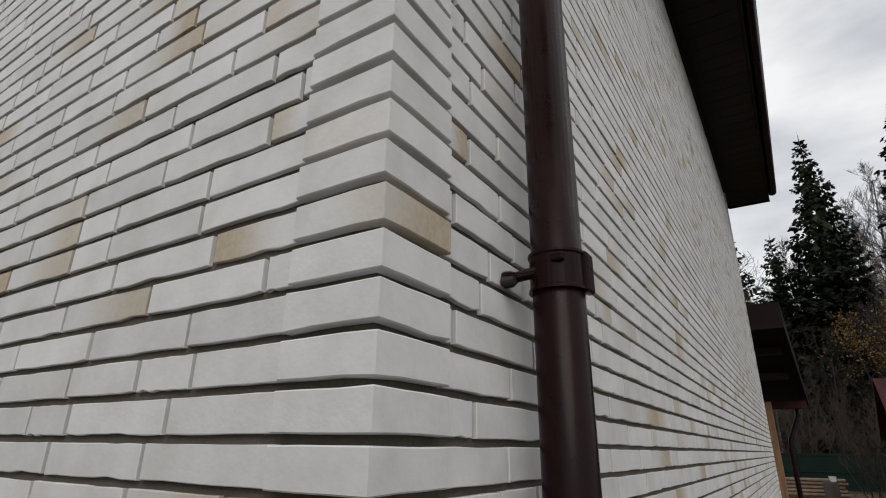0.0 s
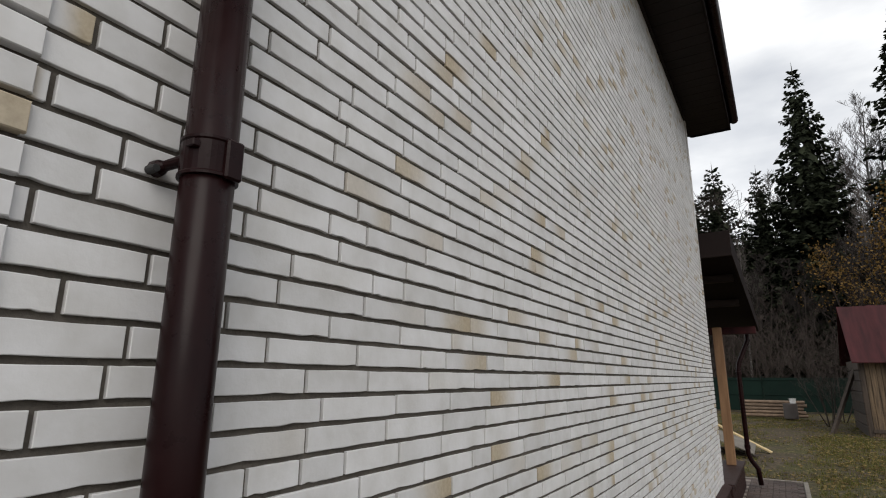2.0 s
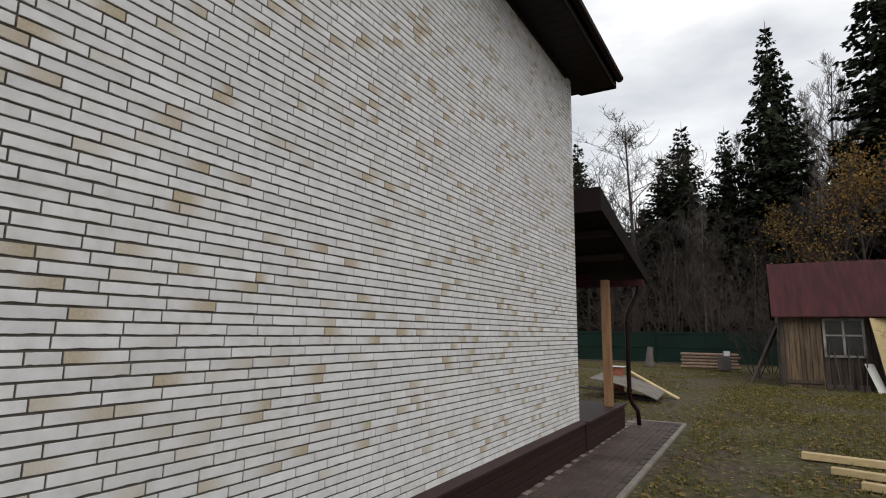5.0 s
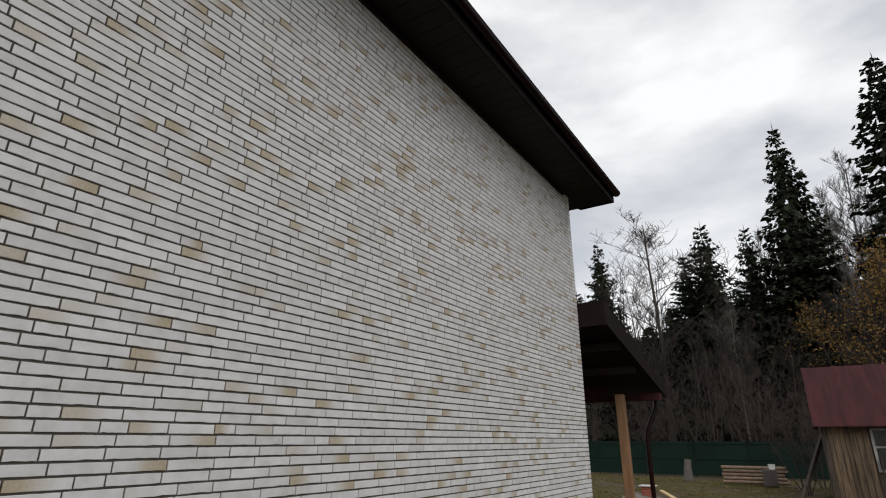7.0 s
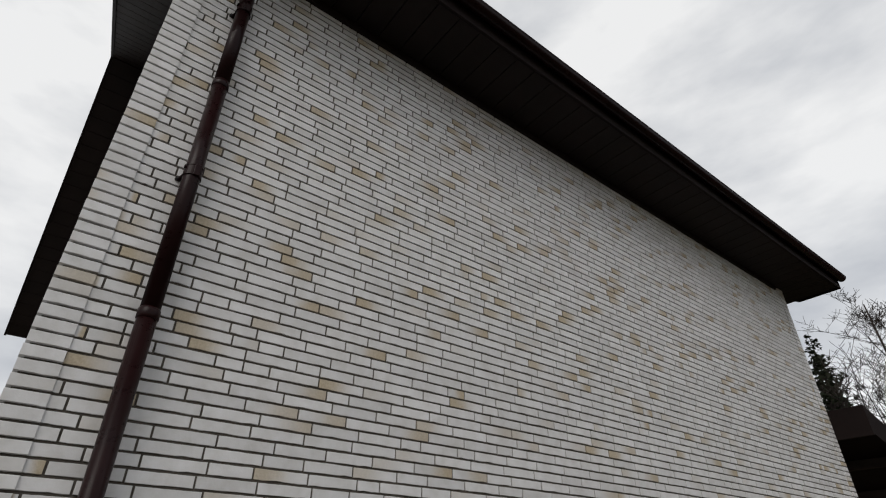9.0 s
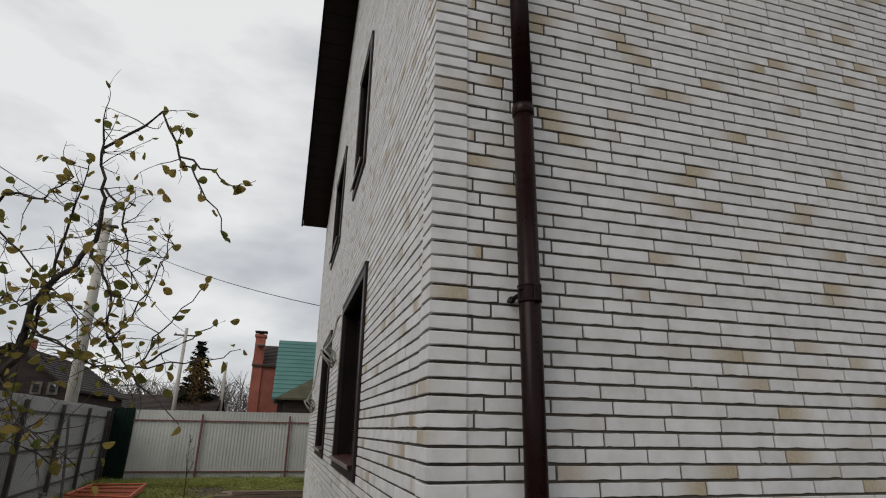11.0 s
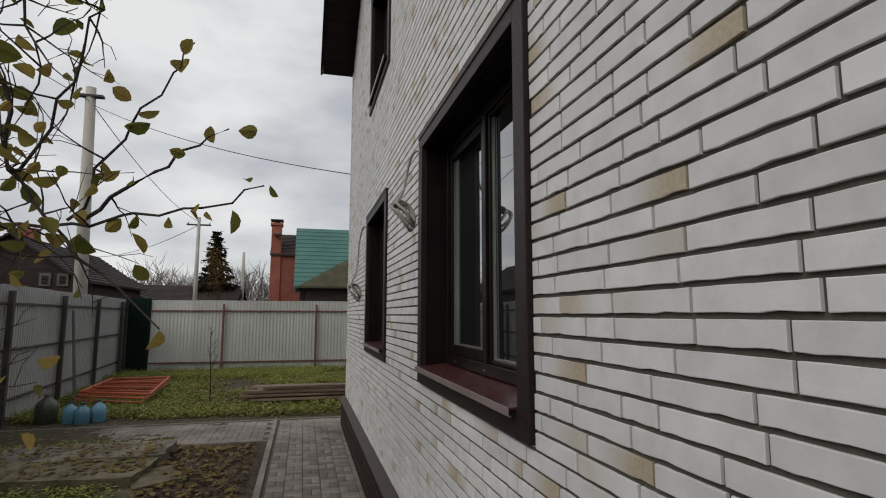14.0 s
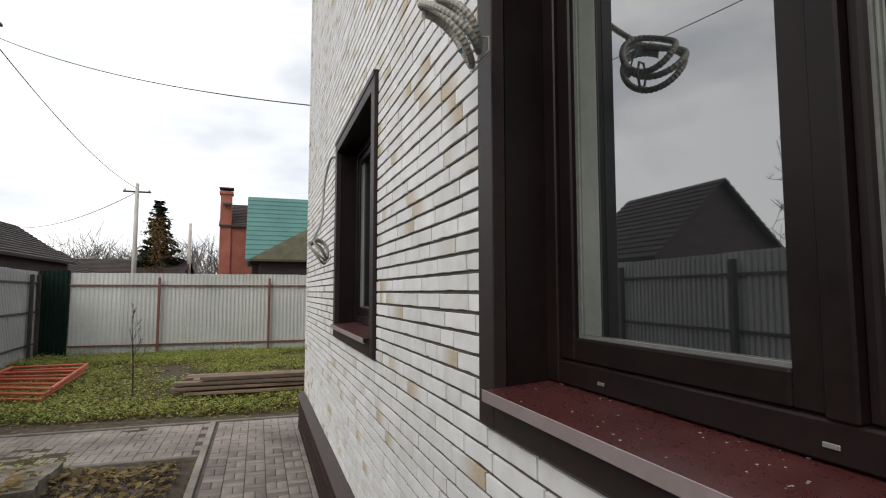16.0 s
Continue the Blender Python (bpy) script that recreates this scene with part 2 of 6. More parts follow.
M_SOIL = surface("dug_soil", (0.035, 0.026, 0.019), (0.17, 0.125, 0.086), 0.97, 4, 45, bump=1.0, dist=0.03)
M_TIMBER = surface("fresh_pine_timber", (0.17, 0.085, 0.038), (0.31, 0.175, 0.088), 0.6, 2, 25, (8, 8, 0.7), 0.3)
M_PALE_TIMBER = surface("pale_sawn_timber", (0.36, 0.27, 0.13), (0.55, 0.43, 0.24), 0.7, 2, 25, (3, 3, 8), 0.3)
M_OLD_WOOD = surface("weathered_plank", (0.013, 0.0095, 0.0075), (0.066, 0.047, 0.034), 0.85, 1.5, 26, (14, 14, 1), 0.6, 0.006, vary=0.3)
M_STACK = surface("stacked_old_boards", (0.085, 0.056, 0.040), (0.27, 0.19, 0.13), 0.85, 2, 26, (2, 1, 10), 0.5, vary=0.3)
M_SHED_ROOF = surface("wine_red_sheet_metal", (0.017, 0.0034, 0.0042), (0.060, 0.0120, 0.0140), 0.65, 0.8, 18, (8, 1, 1), bump=0.15, spec=0.2)
M_FENCE = surface("pale_grey_sheet_metal", (0.40, 0.41, 0.38), (0.54, 0.54, 0.51), 0.5, 0.8, 14, bump=0.05)
M_FENCE_GREY = surface("grey_sheet_metal", (0.30, 0.302, 0.30), (0.43, 0.432, 0.425), 0.45, 0.8, 14, bump=0.05)
M_GREEN = surface("dark_green_sheet_metal", (0.0018, 0.0085, 0.006), (0.0045, 0.0175, 0.0125), 0.6, 1, 20, bump=0.05, spec=0.15)
M_POST = surface("dark_rusty_post", (0.03, 0.025, 0.023), (0.075, 0.06, 0.053), 0.7, 3, 40)
M_RUST = surface("red_brown_primed_steel", (0.11, 0.035, 0.028), (0.20, 0.08, 0.06), 0.7, 3, 40)
M_ORANGE = surface("orange_red_primed_steel", (0.33, 0.065, 0.028), (0.52, 0.13, 0.06), 0.6, 3, 40)
M_BARK = surface("dark_bark", (0.018, 0.014, 0.012), (0.065, 0.052, 0.043), 0.95, 6, 50, (4, 4, 1), 0.9, 0.01)
M_TWIG = surface("brown_bare_twig", (0.018, 0.013, 0.0105), (0.052, 0.037, 0.030), 0.9, 3, 30)
# Darker copy of the brown twig colour, for shade inside the woods.
M_SHADED_TWIG = surface("shaded_thicket_twig", (0.008, 0.0058, 0.0048), (0.026, 0.0185, 0.0150), 0.95, 3, 30, bump=0)
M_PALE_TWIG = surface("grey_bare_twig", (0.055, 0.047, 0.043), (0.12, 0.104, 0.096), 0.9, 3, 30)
M_BIRCH = surface("birch_bark", (0.05, 0.045, 0.04), (0.24, 0.23, 0.215), 0.8, 3, 10, (1, 1, 5), 0.3)
M_NEEDLE = leaf_surface("spruce_needles", (0.017, 0.021, 0.014), (0.062, 0.074, 0.044), 0.3)
M_APPLE = leaf_surface("autumn_apple_leaves", (0.13, 0.155, 0.035), (0.42, 0.29, 0.09), 0.5)
M_YELLOW = leaf_surface("yellow_autumn_leaves", (0.11, 0.066, 0.022), (0.36, 0.225, 0.075))
M_GRASS = leaf_surface("grass_blades", (0.06, 0.07, 0.018), (0.24, 0.225, 0.068))
M_LITTER = leaf_surface("fallen_leaves", (0.11, 0.07, 0.025), (0.32, 0.24, 0.10))
M_WEED = leaf_surface("weeds", (0.13, 0.17, 0.034), (0.46, 0.46, 0.14))
M_RED_BRICK = surface("red_brick", (0.20, 0.055, 0.035), (0.34, 0.11, 0.075), 0.85, 1, 22, bump=0.3)
M_GREEN_TILE = surface("green_metal_tile", (0.032, 0.105, 0.092), (0.06, 0.165, 0.145), 0.45, 0.8, 12, bump=0.05)
M_SLATE = surface("brown_roof_sheet", (0.016, 0.0105, 0.009), (0.046, 0.031, 0.026), 0.8, 0.8, 16)
M_DARK_WOOD = surface("dark_brown_boards", (0.018, 0.011, 0.01), (0.05, 0.032, 0.027), 0.8, 1, 20, (1, 1, 8))
M_POLE = surface("pale_concrete_pole", (0.34, 0.32, 0.28), (0.50, 0.48, 0.43), 0.85, 1, 20)
M_WIRE = surface("black_cable", (0.012, 0.012, 0.012), (0.03, 0.03, 0.03), 0.6, 3, 30, bump=0)
M_CONDUIT = surface("grey_corrugated_conduit", (0.20, 0.19, 0.165), (0.34, 0.33, 0.295), 0.55, 8, 60, bump=0.1)
M_WHITE = surface("white_plastic", (0.55, 0.55, 0.54), (0.75, 0.75, 0.74), 0.5, 3, 30, bump=0.03)
M_BLUE = surface("pale_blue_plastic", (0.09, 0.23, 0.33), (0.18, 0.37, 0.47), 0.25, 3, 30, bump=0.05)
M_NAVY = surface("dark_blue_plastic", (0.012, 0.02, 0.045), (0.03, 0.045, 0.085), 0.45, 3, 30, bump=0.05)
M_BOTTLE = surface("dull_green_plastic", (0.03, 0.04, 0.025), (0.07, 0.085, 0.05), 0.3, 3, 30, bump=0.05)
# Colour of the added sheet that stands for gloom behind the trees.
M_FOREST = surface("dark_woods_backing", (0.009, 0.0075, 0.006), (0.026, 0.021, 0.016), 0.97, 0.6, 8, bump=0.6, dist=0.1)


# ---------- building helpers ----------
def mesh_of(name, bm_or_data, material):
    me = bpy.data.meshes.new(name)
    if isinstance(bm_or_data, bmesh.types.BMesh):
        bm_or_data.to_mesh(me)
        bm_or_data.free()
    else:
        me.from_pydata(bm_or_data[0], [], bm_or_data[1])
        me.update()
    me.materials.append(material)
    return me


def adopt(ob, parent):
    ob.parent = parent
    ob.matrix_parent_inverse = parent.matrix_basis.inverted()
    return ob


def part(name, shape, material, parent, label="", smooth=False):
    ob = new(name, mesh_of(name, shape, material))
    if smooth:
        for p in ob.data.polygons:
            p.use_smooth = True
    if parent is not None:
        adopt(ob, parent)
    return tagged(ob, label) if label else ob


def thing(name, at, label, category, group="", kind=""):
    ob = new(name)
    ob.matrix_basis = Matrix.Translation(at)
    ob.empty_display_size = 0.1
    return tagged(ob, label, category, group, kind)


def solid(name, shape, material, label, category, group="", kind="", smooth=False):
    return tagged(part(name, shape, material, None, "", smooth), label, category, group, kind)


def box(bm, x0, x1, y0, y1, z0, z1, bevel=0.0, m=None):
    """A box between two corners, with its edges rounded off; m turns or moves it."""
    made = bmesh.ops.create_cube(bm, size=1.0)["verts"]
    t = Matrix.Translation(((x0 + x1) / 2, (y0 + y1) / 2, (z0 + z1) / 2)) @ Matrix.Diagonal((x1 - x0, y1 - y0, z1 - z0, 1))
    bmesh.ops.transform(bm, matrix=(m @ t) if m else t, verts=made)
    if bevel:
        edges = list({e for v in made for e in v.link_edges})
        bmesh.ops.bevel(bm, geom=edges, offset=bevel, segments=1, affect="EDGES")


def boxes(*specs, bevel=0.004):
    bm = bmesh.new()
    for s in specs:
        box(bm, *s, bevel=bevel)
    return bm


def tube(points, radii, sides=8, cap=True):
    """Vertices and faces of a round tube along a line of points."""
    pts = [Vector(p) for p in points]
    if not isinstance(radii, (list, tuple)):
        radii = [radii] * len(pts)
    verts, faces = [], []
    ref = Vector((0.31, 0.87, 0.38))
    for i, p in enumerate(pts):
        d = (pts[min(i + 1, len(pts) - 1)] - pts[max(i - 1, 0)]).normalized()
        a = d.cross(ref)
        if a.length < 0.05:
            a = d.cross(Vector((1, 0, 0)))
        a.normalize()
        c = d.cross(a)
        for k in range(sides):
            w = 2 * math.pi * k / sides
            verts.append(p + (a * math.cos(w) + c * math.sin(w)) * radii[i])
    for i in range(len(pts) - 1):
        for k in range(sides):
            k2 = (k + 1) % sides
            faces.append((i * sides + k, i * sides + k2, (i + 1) * sides + k2, (i + 1) * sides + k))
    if cap:
        faces.append(tuple(reversed(range(sides))))
        faces.append(tuple(range((len(pts) - 1) * sides, len(pts) * sides)))
    return verts, faces


def join(*shapes):
    verts, faces = [], []
    for v, f in shapes:
        o = len(verts)
        verts += list(v)
        faces += [tuple(i + o for i in q) for q in f]
    return verts, faces


def turned(profile, sides=20, at=(0, 0, 0)):
    """A solid of revolution from (radius, height) pairs."""
    verts, faces = [], []
    for r, z in profile:
        for k in range(sides):
            w = 2 * math.pi * k / sides
            verts.append((at[0] + r * math.cos(w), at[1] + r * math.sin(w), at[2] + z))
    for i in range(len(profile) - 1):
        for k in range(sides):
            k2 = (k + 1) % sides
            faces.append((i * sides + k, i * sides + k2, (i + 1) * sides + k2, (i + 1) * sides + k))
    faces.append(tuple(reversed(range(sides))))
    faces.append(tuple(range((len(profile) - 1) * sides, len(profile) * sides)))
    return verts, faces


# ---------- the house ----------
LEN_A, LEN_B, BASE, EAVE, RIDGE_X, RIDGE_Z = 9.52, 10.25, 0.506, 6.41, -5.12, 9.58
COURSE, BRICK_H, GAP = 0.065, 0.0525, 0.0112
SLOPE = (RIDGE_Z - EAVE) / -RIDGE_X
# window openings in the south wall, outer edge of their trim: x0, x1, z0, z1
OPENINGS = [(-4.008, -2.135, 1.490, 3.182), (-7.30, -5.585, 1.485, 3.182), (-7.2, -5.56, 4.50, 6.1), (-3.90, -2.85, 4.45, 6.1)]


def under_roof(x):
    return EAVE + SLOPE * min(-x, x + LEN_B)


def wall_panel(x0, x1, y0, y1, z0, z1):
    return boxes((x0, x1, y0, y1, z0, z1), bevel=0)


wall_east = tagged(part("wall_east", wall_panel(-0.32, -0.010, 0.30, LEN_A - 0.018, 0.1, EAVE + 0.25), M_MORTAR, None),
                   "east wall of pale flashed facing brick with recessed grey joints", "wall", kind="structure")
bm = bmesh.new()
cuts_x = sorted({-LEN_B + 0.010, -0.010, RIDGE_X} | {v for o in OPENINGS for v in (o[0] + 0.03, o[1] - 0.03)})
for a, c in zip(cuts_x, cuts_x[1:]):
    holes = sorted((o[2] + 0.03, o[3] - 0.03) for o in OPENINGS if o[0] < (a + c) / 2 < o[1])
    lows = [0.1] + [h[1] for h in holes]
    highs = [h[0] for h in holes] + [None]
    for lo, hi in zip(lows, highs):
        ta, tc = (hi, hi) if hi else (under_roof(a), under_roof(c))
        pts = [bm.verts.new(p) for p in ((a, 0.009, lo), (c, 0.009, lo), (c, 0.009, tc), (a, 0.009, ta), (a, 0.30, lo), (c, 0.30, lo), (c, 0.30, tc), (a, 0.30, ta))]
        for q in ((0, 1, 2, 3), (5, 4, 7, 6), (1, 0, 4, 5), (3, 2, 6, 7), (0, 3, 7, 4), (2, 1, 5, 6)):
            bm.faces.new([pts[i] for i in q])
wall_south = tagged(part("wall_south", bm, M_MORTAR, None), "south gable wall of pale facing brick with four windows", "wall", kind="structure")
tagged(part("wall_north", boxes((-LEN_B + 0.3, -0.32, LEN_A - 0.3, LEN_A - 0.012, 0.1, EAVE + 0.2), bevel=0), M_MORTAR, None), "plain grey north wall of the house", "wall", kind="structure")
tagged(part("wall_west", boxes((-LEN_B + 0.012, -LEN_B + 0.3, 0.30, LEN_A - 0.012, 0.1, EAVE + 0.2), bevel=0), M_MORTAR, None), "plain grey west wall of the house", "wall", kind="structure")
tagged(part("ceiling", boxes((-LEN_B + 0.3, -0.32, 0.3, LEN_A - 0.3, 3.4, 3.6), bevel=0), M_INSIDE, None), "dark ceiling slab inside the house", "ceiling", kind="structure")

# plinth: horizontal wood-grain boards under a sloping metal flashing, 8 cm proud of the bricks
for n_, sx in (("plinth_east", 0), ("plinth_south", 1)):
    bm = bmesh.new()
    rows_ = 4
    for i in range(rows_):
        z0, z1 = 0.02 + i * 0.105, 0.02 + (i + 1) * 0.105 - 0.006
        if sx == 0:
            box(bm, 0.02, 0.078 - 0.004 * (i % 2), -0.075, LEN_A + 0.085, z0, z1, 0.004)
        else:
            box(bm, -LEN_B - 0.085, 0.076, -0.078 + 0.004 * (i % 2), -0.02, z0, z1, 0.004)
    tagged(part(n_, bm, M_PLINTH, None), "dark brown wood-grain plinth cladding below the bricks", "plinth", kind="structure")
    bm = bmesh.new()
    if sx == 0:
        prof = ((-0.02, 0.505), (0.004, 0.502), (0.098, 0.462), (0.098, 0.437), (0.086, 0.437), (-0.02, 0.47))
        ends = (-0.10, LEN_A + 0.10)
        ring = [[bm.verts.new((p[0], y, p[1])) for p in prof] for y in ends]
        ring[0][2].co.y, ring[0][3].co.y, ring[0][4].co.y = -0.098, -0.098, -0.098
    else:
        prof = ((0.02, 0.505), (-0.004, 0.502), (-0.098, 0.462), (-0.098, 0.437), (-0.086, 0.437), (0.02, 0.47))
        ring = [[bm.verts.new((x, p[0], p[1])) for p in prof] for x in (-LEN_B - 0.10, 0.095)]
    for i in range(len(prof)):
        j = (i + 1) % len(prof)
        bm.faces.new((ring[0][i], ring[0][j], ring[1][j], ring[1][i]))
    bm.faces.new(ring[0])
    bm.faces.new(list(reversed(ring[1])))
    bmesh.ops.recalc_face_normals(bm, faces=bm.faces)
    tagged(part("trim", bm, M_LEDGE, None), "brown metal flashing along the top of the plinth", "flashing", kind="structure")

# roof: two slopes, sloping rake soffits, flat eave soffit, fascia
OUT = 0.65
roof = thing("roof", (RIDGE_X, 4.9, RIDGE_Z), "dark brown gable roof with boxed eaves", "roof", kind="structure")
bm = bmesh.new()
for side in (0, 1):
    low_x = OUT + 0.02 if side == 0 else -LEN_B - 0.05
    low_z = EAVE + 0.16
    top = (RIDGE_X, RIDGE_Z + 0.30)
    low = (low_x, low_z if side == 0 else EAVE + 0.16)
    quad = []
    for dz in (0, 0.06):
        quad += [bm.verts.new((low[0], -0.60, low[1] + dz)), bm.verts.new((top[0], -0.60, top[1] + dz)),
                 bm.verts.new((top[0], LEN_A + 0.66, top[1] + dz)), bm.verts.new((low[0], LEN_A + 0.66, low[1] + dz))]
    for q in ((0, 1, 2, 3), (7, 6, 5, 4), (0, 4, 5, 1), (1, 5, 6, 2), (2, 6, 7, 3), (3, 7, 4, 0)):
        bm.faces.new([quad[i] for i in q])
bmesh.ops.recalc_face_normals(bm, faces=bm.faces)
part("roof_covering", bm, M_BROWN, roof, "dark brown roof sheet")
bm = bmesh.new()
n_panels = 46
for i in range(n_panels):
    y0 = -0.56 + i * (LEN_A + 1.18) / n_panels
    box(bm, -0.30, OUT - 0.02, y0, y0 + (LEN_A + 1.18) / n_panels - 0.006, EAVE, EAVE + 0.02, 0.003)
part("soffit", bm, M_SOFFIT, roof, "dark brown soffit panels under the eave")
for side in (0, 1):
    bm = bmesh.new()
    x_low = 0.02 if side == 0 else -LEN_B - 0.04
    n_ = 22
    for k in range(n_):
        f0, f1 = k / n_, (k + 1) / n_ - 0.002
        xa, xb = x_low + (RIDGE_X - x_low) * f0, x_low + (RIDGE_X - x_low) * f1
        za, zb = EAVE + (RIDGE_Z - EAVE) * f0, EAVE + (RIDGE_Z - EAVE) * f1
        for ya, yb in ((-0.56, 0.1), (LEN_A - 0.1, LEN_A + 0.62)):
            pts = [bm.verts.new(p) for p in ((xa, ya, za), (xb, ya, zb), (xb, yb, zb), (xa, yb, za), (xa, ya, za + 0.02), (xb, ya, zb + 0.02), (xb, yb, zb + 0.02), (xa, yb, za + 0.02))]
            for q in ((0, 1, 2, 3), (7, 6, 5, 4), (0, 4, 5, 1), (1, 5, 6, 2), (2, 6, 7, 3), (3, 7, 4, 0)):
                bm.faces.new([pts[i] for i in q])
    bmesh.ops.recalc_face_normals(bm, faces=bm.faces)
    part("rake_soffit", bm, M_SOFFIT, roof)
    bm = bmesh.new()
    for ya, yb in ((-0.60, -0.562), (LEN_A + 0.622, LEN_A + 0.66)):
        xo = OUT + 0.02 if side == 0 else -LEN_B - 0.05
        z_lo = EAVE - 0.02
        pts = [bm.verts.new((x, y, z)) for y in (ya, yb) for x, z in ((xo, z_lo if side == 0 else EAVE - 0.02), (x_low, z_lo), (RIDGE_X, RIDGE_Z - 0.02), (RIDGE_X, RIDGE_Z + 0.31), (xo, EAVE + 0.17))]
        bm.faces.new(pts[:5])
        bm.faces.new(list(reversed(pts[5:])))
        for i in range(5):
            j = (i + 1) % 5
            bm.faces.new((pts[i], pts[j], pts[j + 5], pts[i + 5]))
    bmesh.ops.recalc_face_normals(bm, faces=bm.faces)
    part("rake_board", bm, M_BROWN, roof, "dark brown gable board")
# Dark strip added for the trim and the shade close under the soffit.
part("frieze_board", boxes((-0.012, 0.028, 0.02, LEN_A - 0.28, EAVE - 0.075, EAVE - 0.002), bevel=0.003), M_SOFFIT, roof, "dark strip for trim and eave shade at the top of the brickwork")
part("fascia", boxes((OUT - 0.02, OUT + 0.012, -0.56, LEN_A + 0.62, EAVE - 0.02, EAVE + 0.17)), M_BROWN, roof, "dark brown fascia board")

# gutter: half round trough with rolled lip and end caps
gutter = thing("gutter", (OUT + 0.08, -0.66, EAVE + 0.14), "dark brown half-round gutter along the eave", "gutter")
prof = [(0.065 * math.cos(math.pi + math.pi * k / 10), 0.065 * math.sin(math.pi + math.pi * k / 10)) for k in range(11)]
prof += [(0.073, 0.006), (0.066, 0.012)] + [(0.059 * math.cos(2 * math.pi - math.pi * k / 10), 0.059 * math.sin(2 * math.pi - math.pi * k / 10)) for k in range(11)]
bm = bmesh.new()
ring = [[bm.verts.new((OUT + 0.08 + p[0], y, EAVE + 0.155 + p[1])) for p in prof] for y in (-0.60, LEN_A + 0.66)]
for i in range(len(prof)):
    j = (i + 1) % len(prof)
    bm.faces.new((ring[0][i], ring[0][j], ring[1][j], ring[1][i]))
bmesh.ops.recalc_face_normals(bm, faces=bm.faces)
part("trough", bm, M_PIPE, gutter, smooth=True)
for y in (-0.605, LEN_A + 0.655):
    cap_ = [(OUT + 0.08 + 0.07 * math.cos(math.pi + math.pi * k / 10), EAVE + 0.158 + 0.07 * math.sin(math.pi + math.pi * k / 10)) for k in range(11)]
    bm = bmesh.new()
    ra, rb = [bm.verts.new((x, y, z)) for x, z in cap_], [bm.verts.new((x, y + 0.012, z)) for x, z in cap_]
    bm.faces.new(ra)
    bm.faces.new(list(reversed(rb)))
    for i in range(11):
        j = (i + 1) % 11
        bm.faces.new((ra[i], ra[j], rb[j], rb[i]))
    bmesh.ops.recalc_face_normals(bm, faces=bm.faces)
    part("end_cap", bm, M_PIPE, gutter)

# downpipe at the corner
PX, PY, PR = 0.083, 0.412, 0.047
downpipe = thing("downpipe", (PX, PY, 0.1), "dark brown round downpipe clamped to the brick wall", "downpipe")
part("pipe", tube([(PX, PY, 0.25), (PX, PY, 3.35)], PR, 28), M_PIPE, downpipe, smooth=True)
part("pipe", tube([(PX, PY, 3.352), (PX, PY, 4.96)], PR, 28), M_PIPE, downpipe, smooth=True)
part("pipe", tube([(PX, PY, 4.962), (PX, PY, 5.90)], PR, 28), M_PIPE, downpipe, smooth=True)
part("swan_neck", tube([(PX, PY, 5.88), (PX, PY, 5.96), (PX + 0.05, PY, 6.04), (OUT + 0.01, PY, EAVE - 0.07), (OUT + 0.07, PY, EAVE + 0.01), (OUT + 0.08, PY, EAVE + 0.11)], PR, 24), M_PIPE, downpipe, smooth=True)
part("shoe", tube([(PX, PY, 0.27), (PX, PY, 0.20), (PX + 0.06, PY, 0.12), (PX + 0.14, PY, 0.07)], PR * 1.04, 24), M_PIPE, downpipe, smooth=True)
for z in (3.34, 4.95):
    part("socket", turned([(PR, -0.05), (PR + 0.005, -0.045), (PR + 0.005, 0.0), (PR, 0.005)], 28, (PX, PY, z)), M_PIPE, downpipe, smooth=True)


def pipe_clamp(z):
    clamp = part("clamp", turned([(PR, -0.036), (PR + 0.006, -0.036), (PR + 0.006, -0.031), (PR + 0.0035, -0.028), (PR + 0.0035, 0.028), (PR + 0.006, 0.031), (PR + 0.006, 0.036), (PR, 0.036)], 32, (PX, PY, z)), M_PIPE, downpipe, "brown plastic pipe clamp")
    part("latch", boxes((PX + PR - 0.004, PX + PR + 0.012, PY - 0.006, PY + 0.030, z - 0.040, z + 0.036), bevel=0.004), M_PIPE, clamp)
    part("hinge", boxes((PX + 0.008, PX + 0.030, PY - PR - 0.009, PY - PR + 0.006, z + 0.010, z + 0.024), bevel=0.002), M_PIPE, clamp)
    arm = tube([(0.001, PY - 0.052, z - 0.012), (0.016, PY - 0.052, z - 0.012), (0.022, PY - 0.046, z - 0.008), (PX - 0.03, PY - 0.034, z), (PX - 0.02, PY - 0.02, z)], [0.016, 0.015, 0.010, 0.011, 0.012], 12)
    part("bracket", arm, M_PIPE, clamp)
    part("screw", tube([(0.002, PY - 0.064, z - 0.018), (0.026, PY - 0.064, z - 0.018)], [0.009, 0.007], 10), M_WIRE, clamp)


for z in (2.418, 4.20, 5.70):
    pipe_clamp(z)


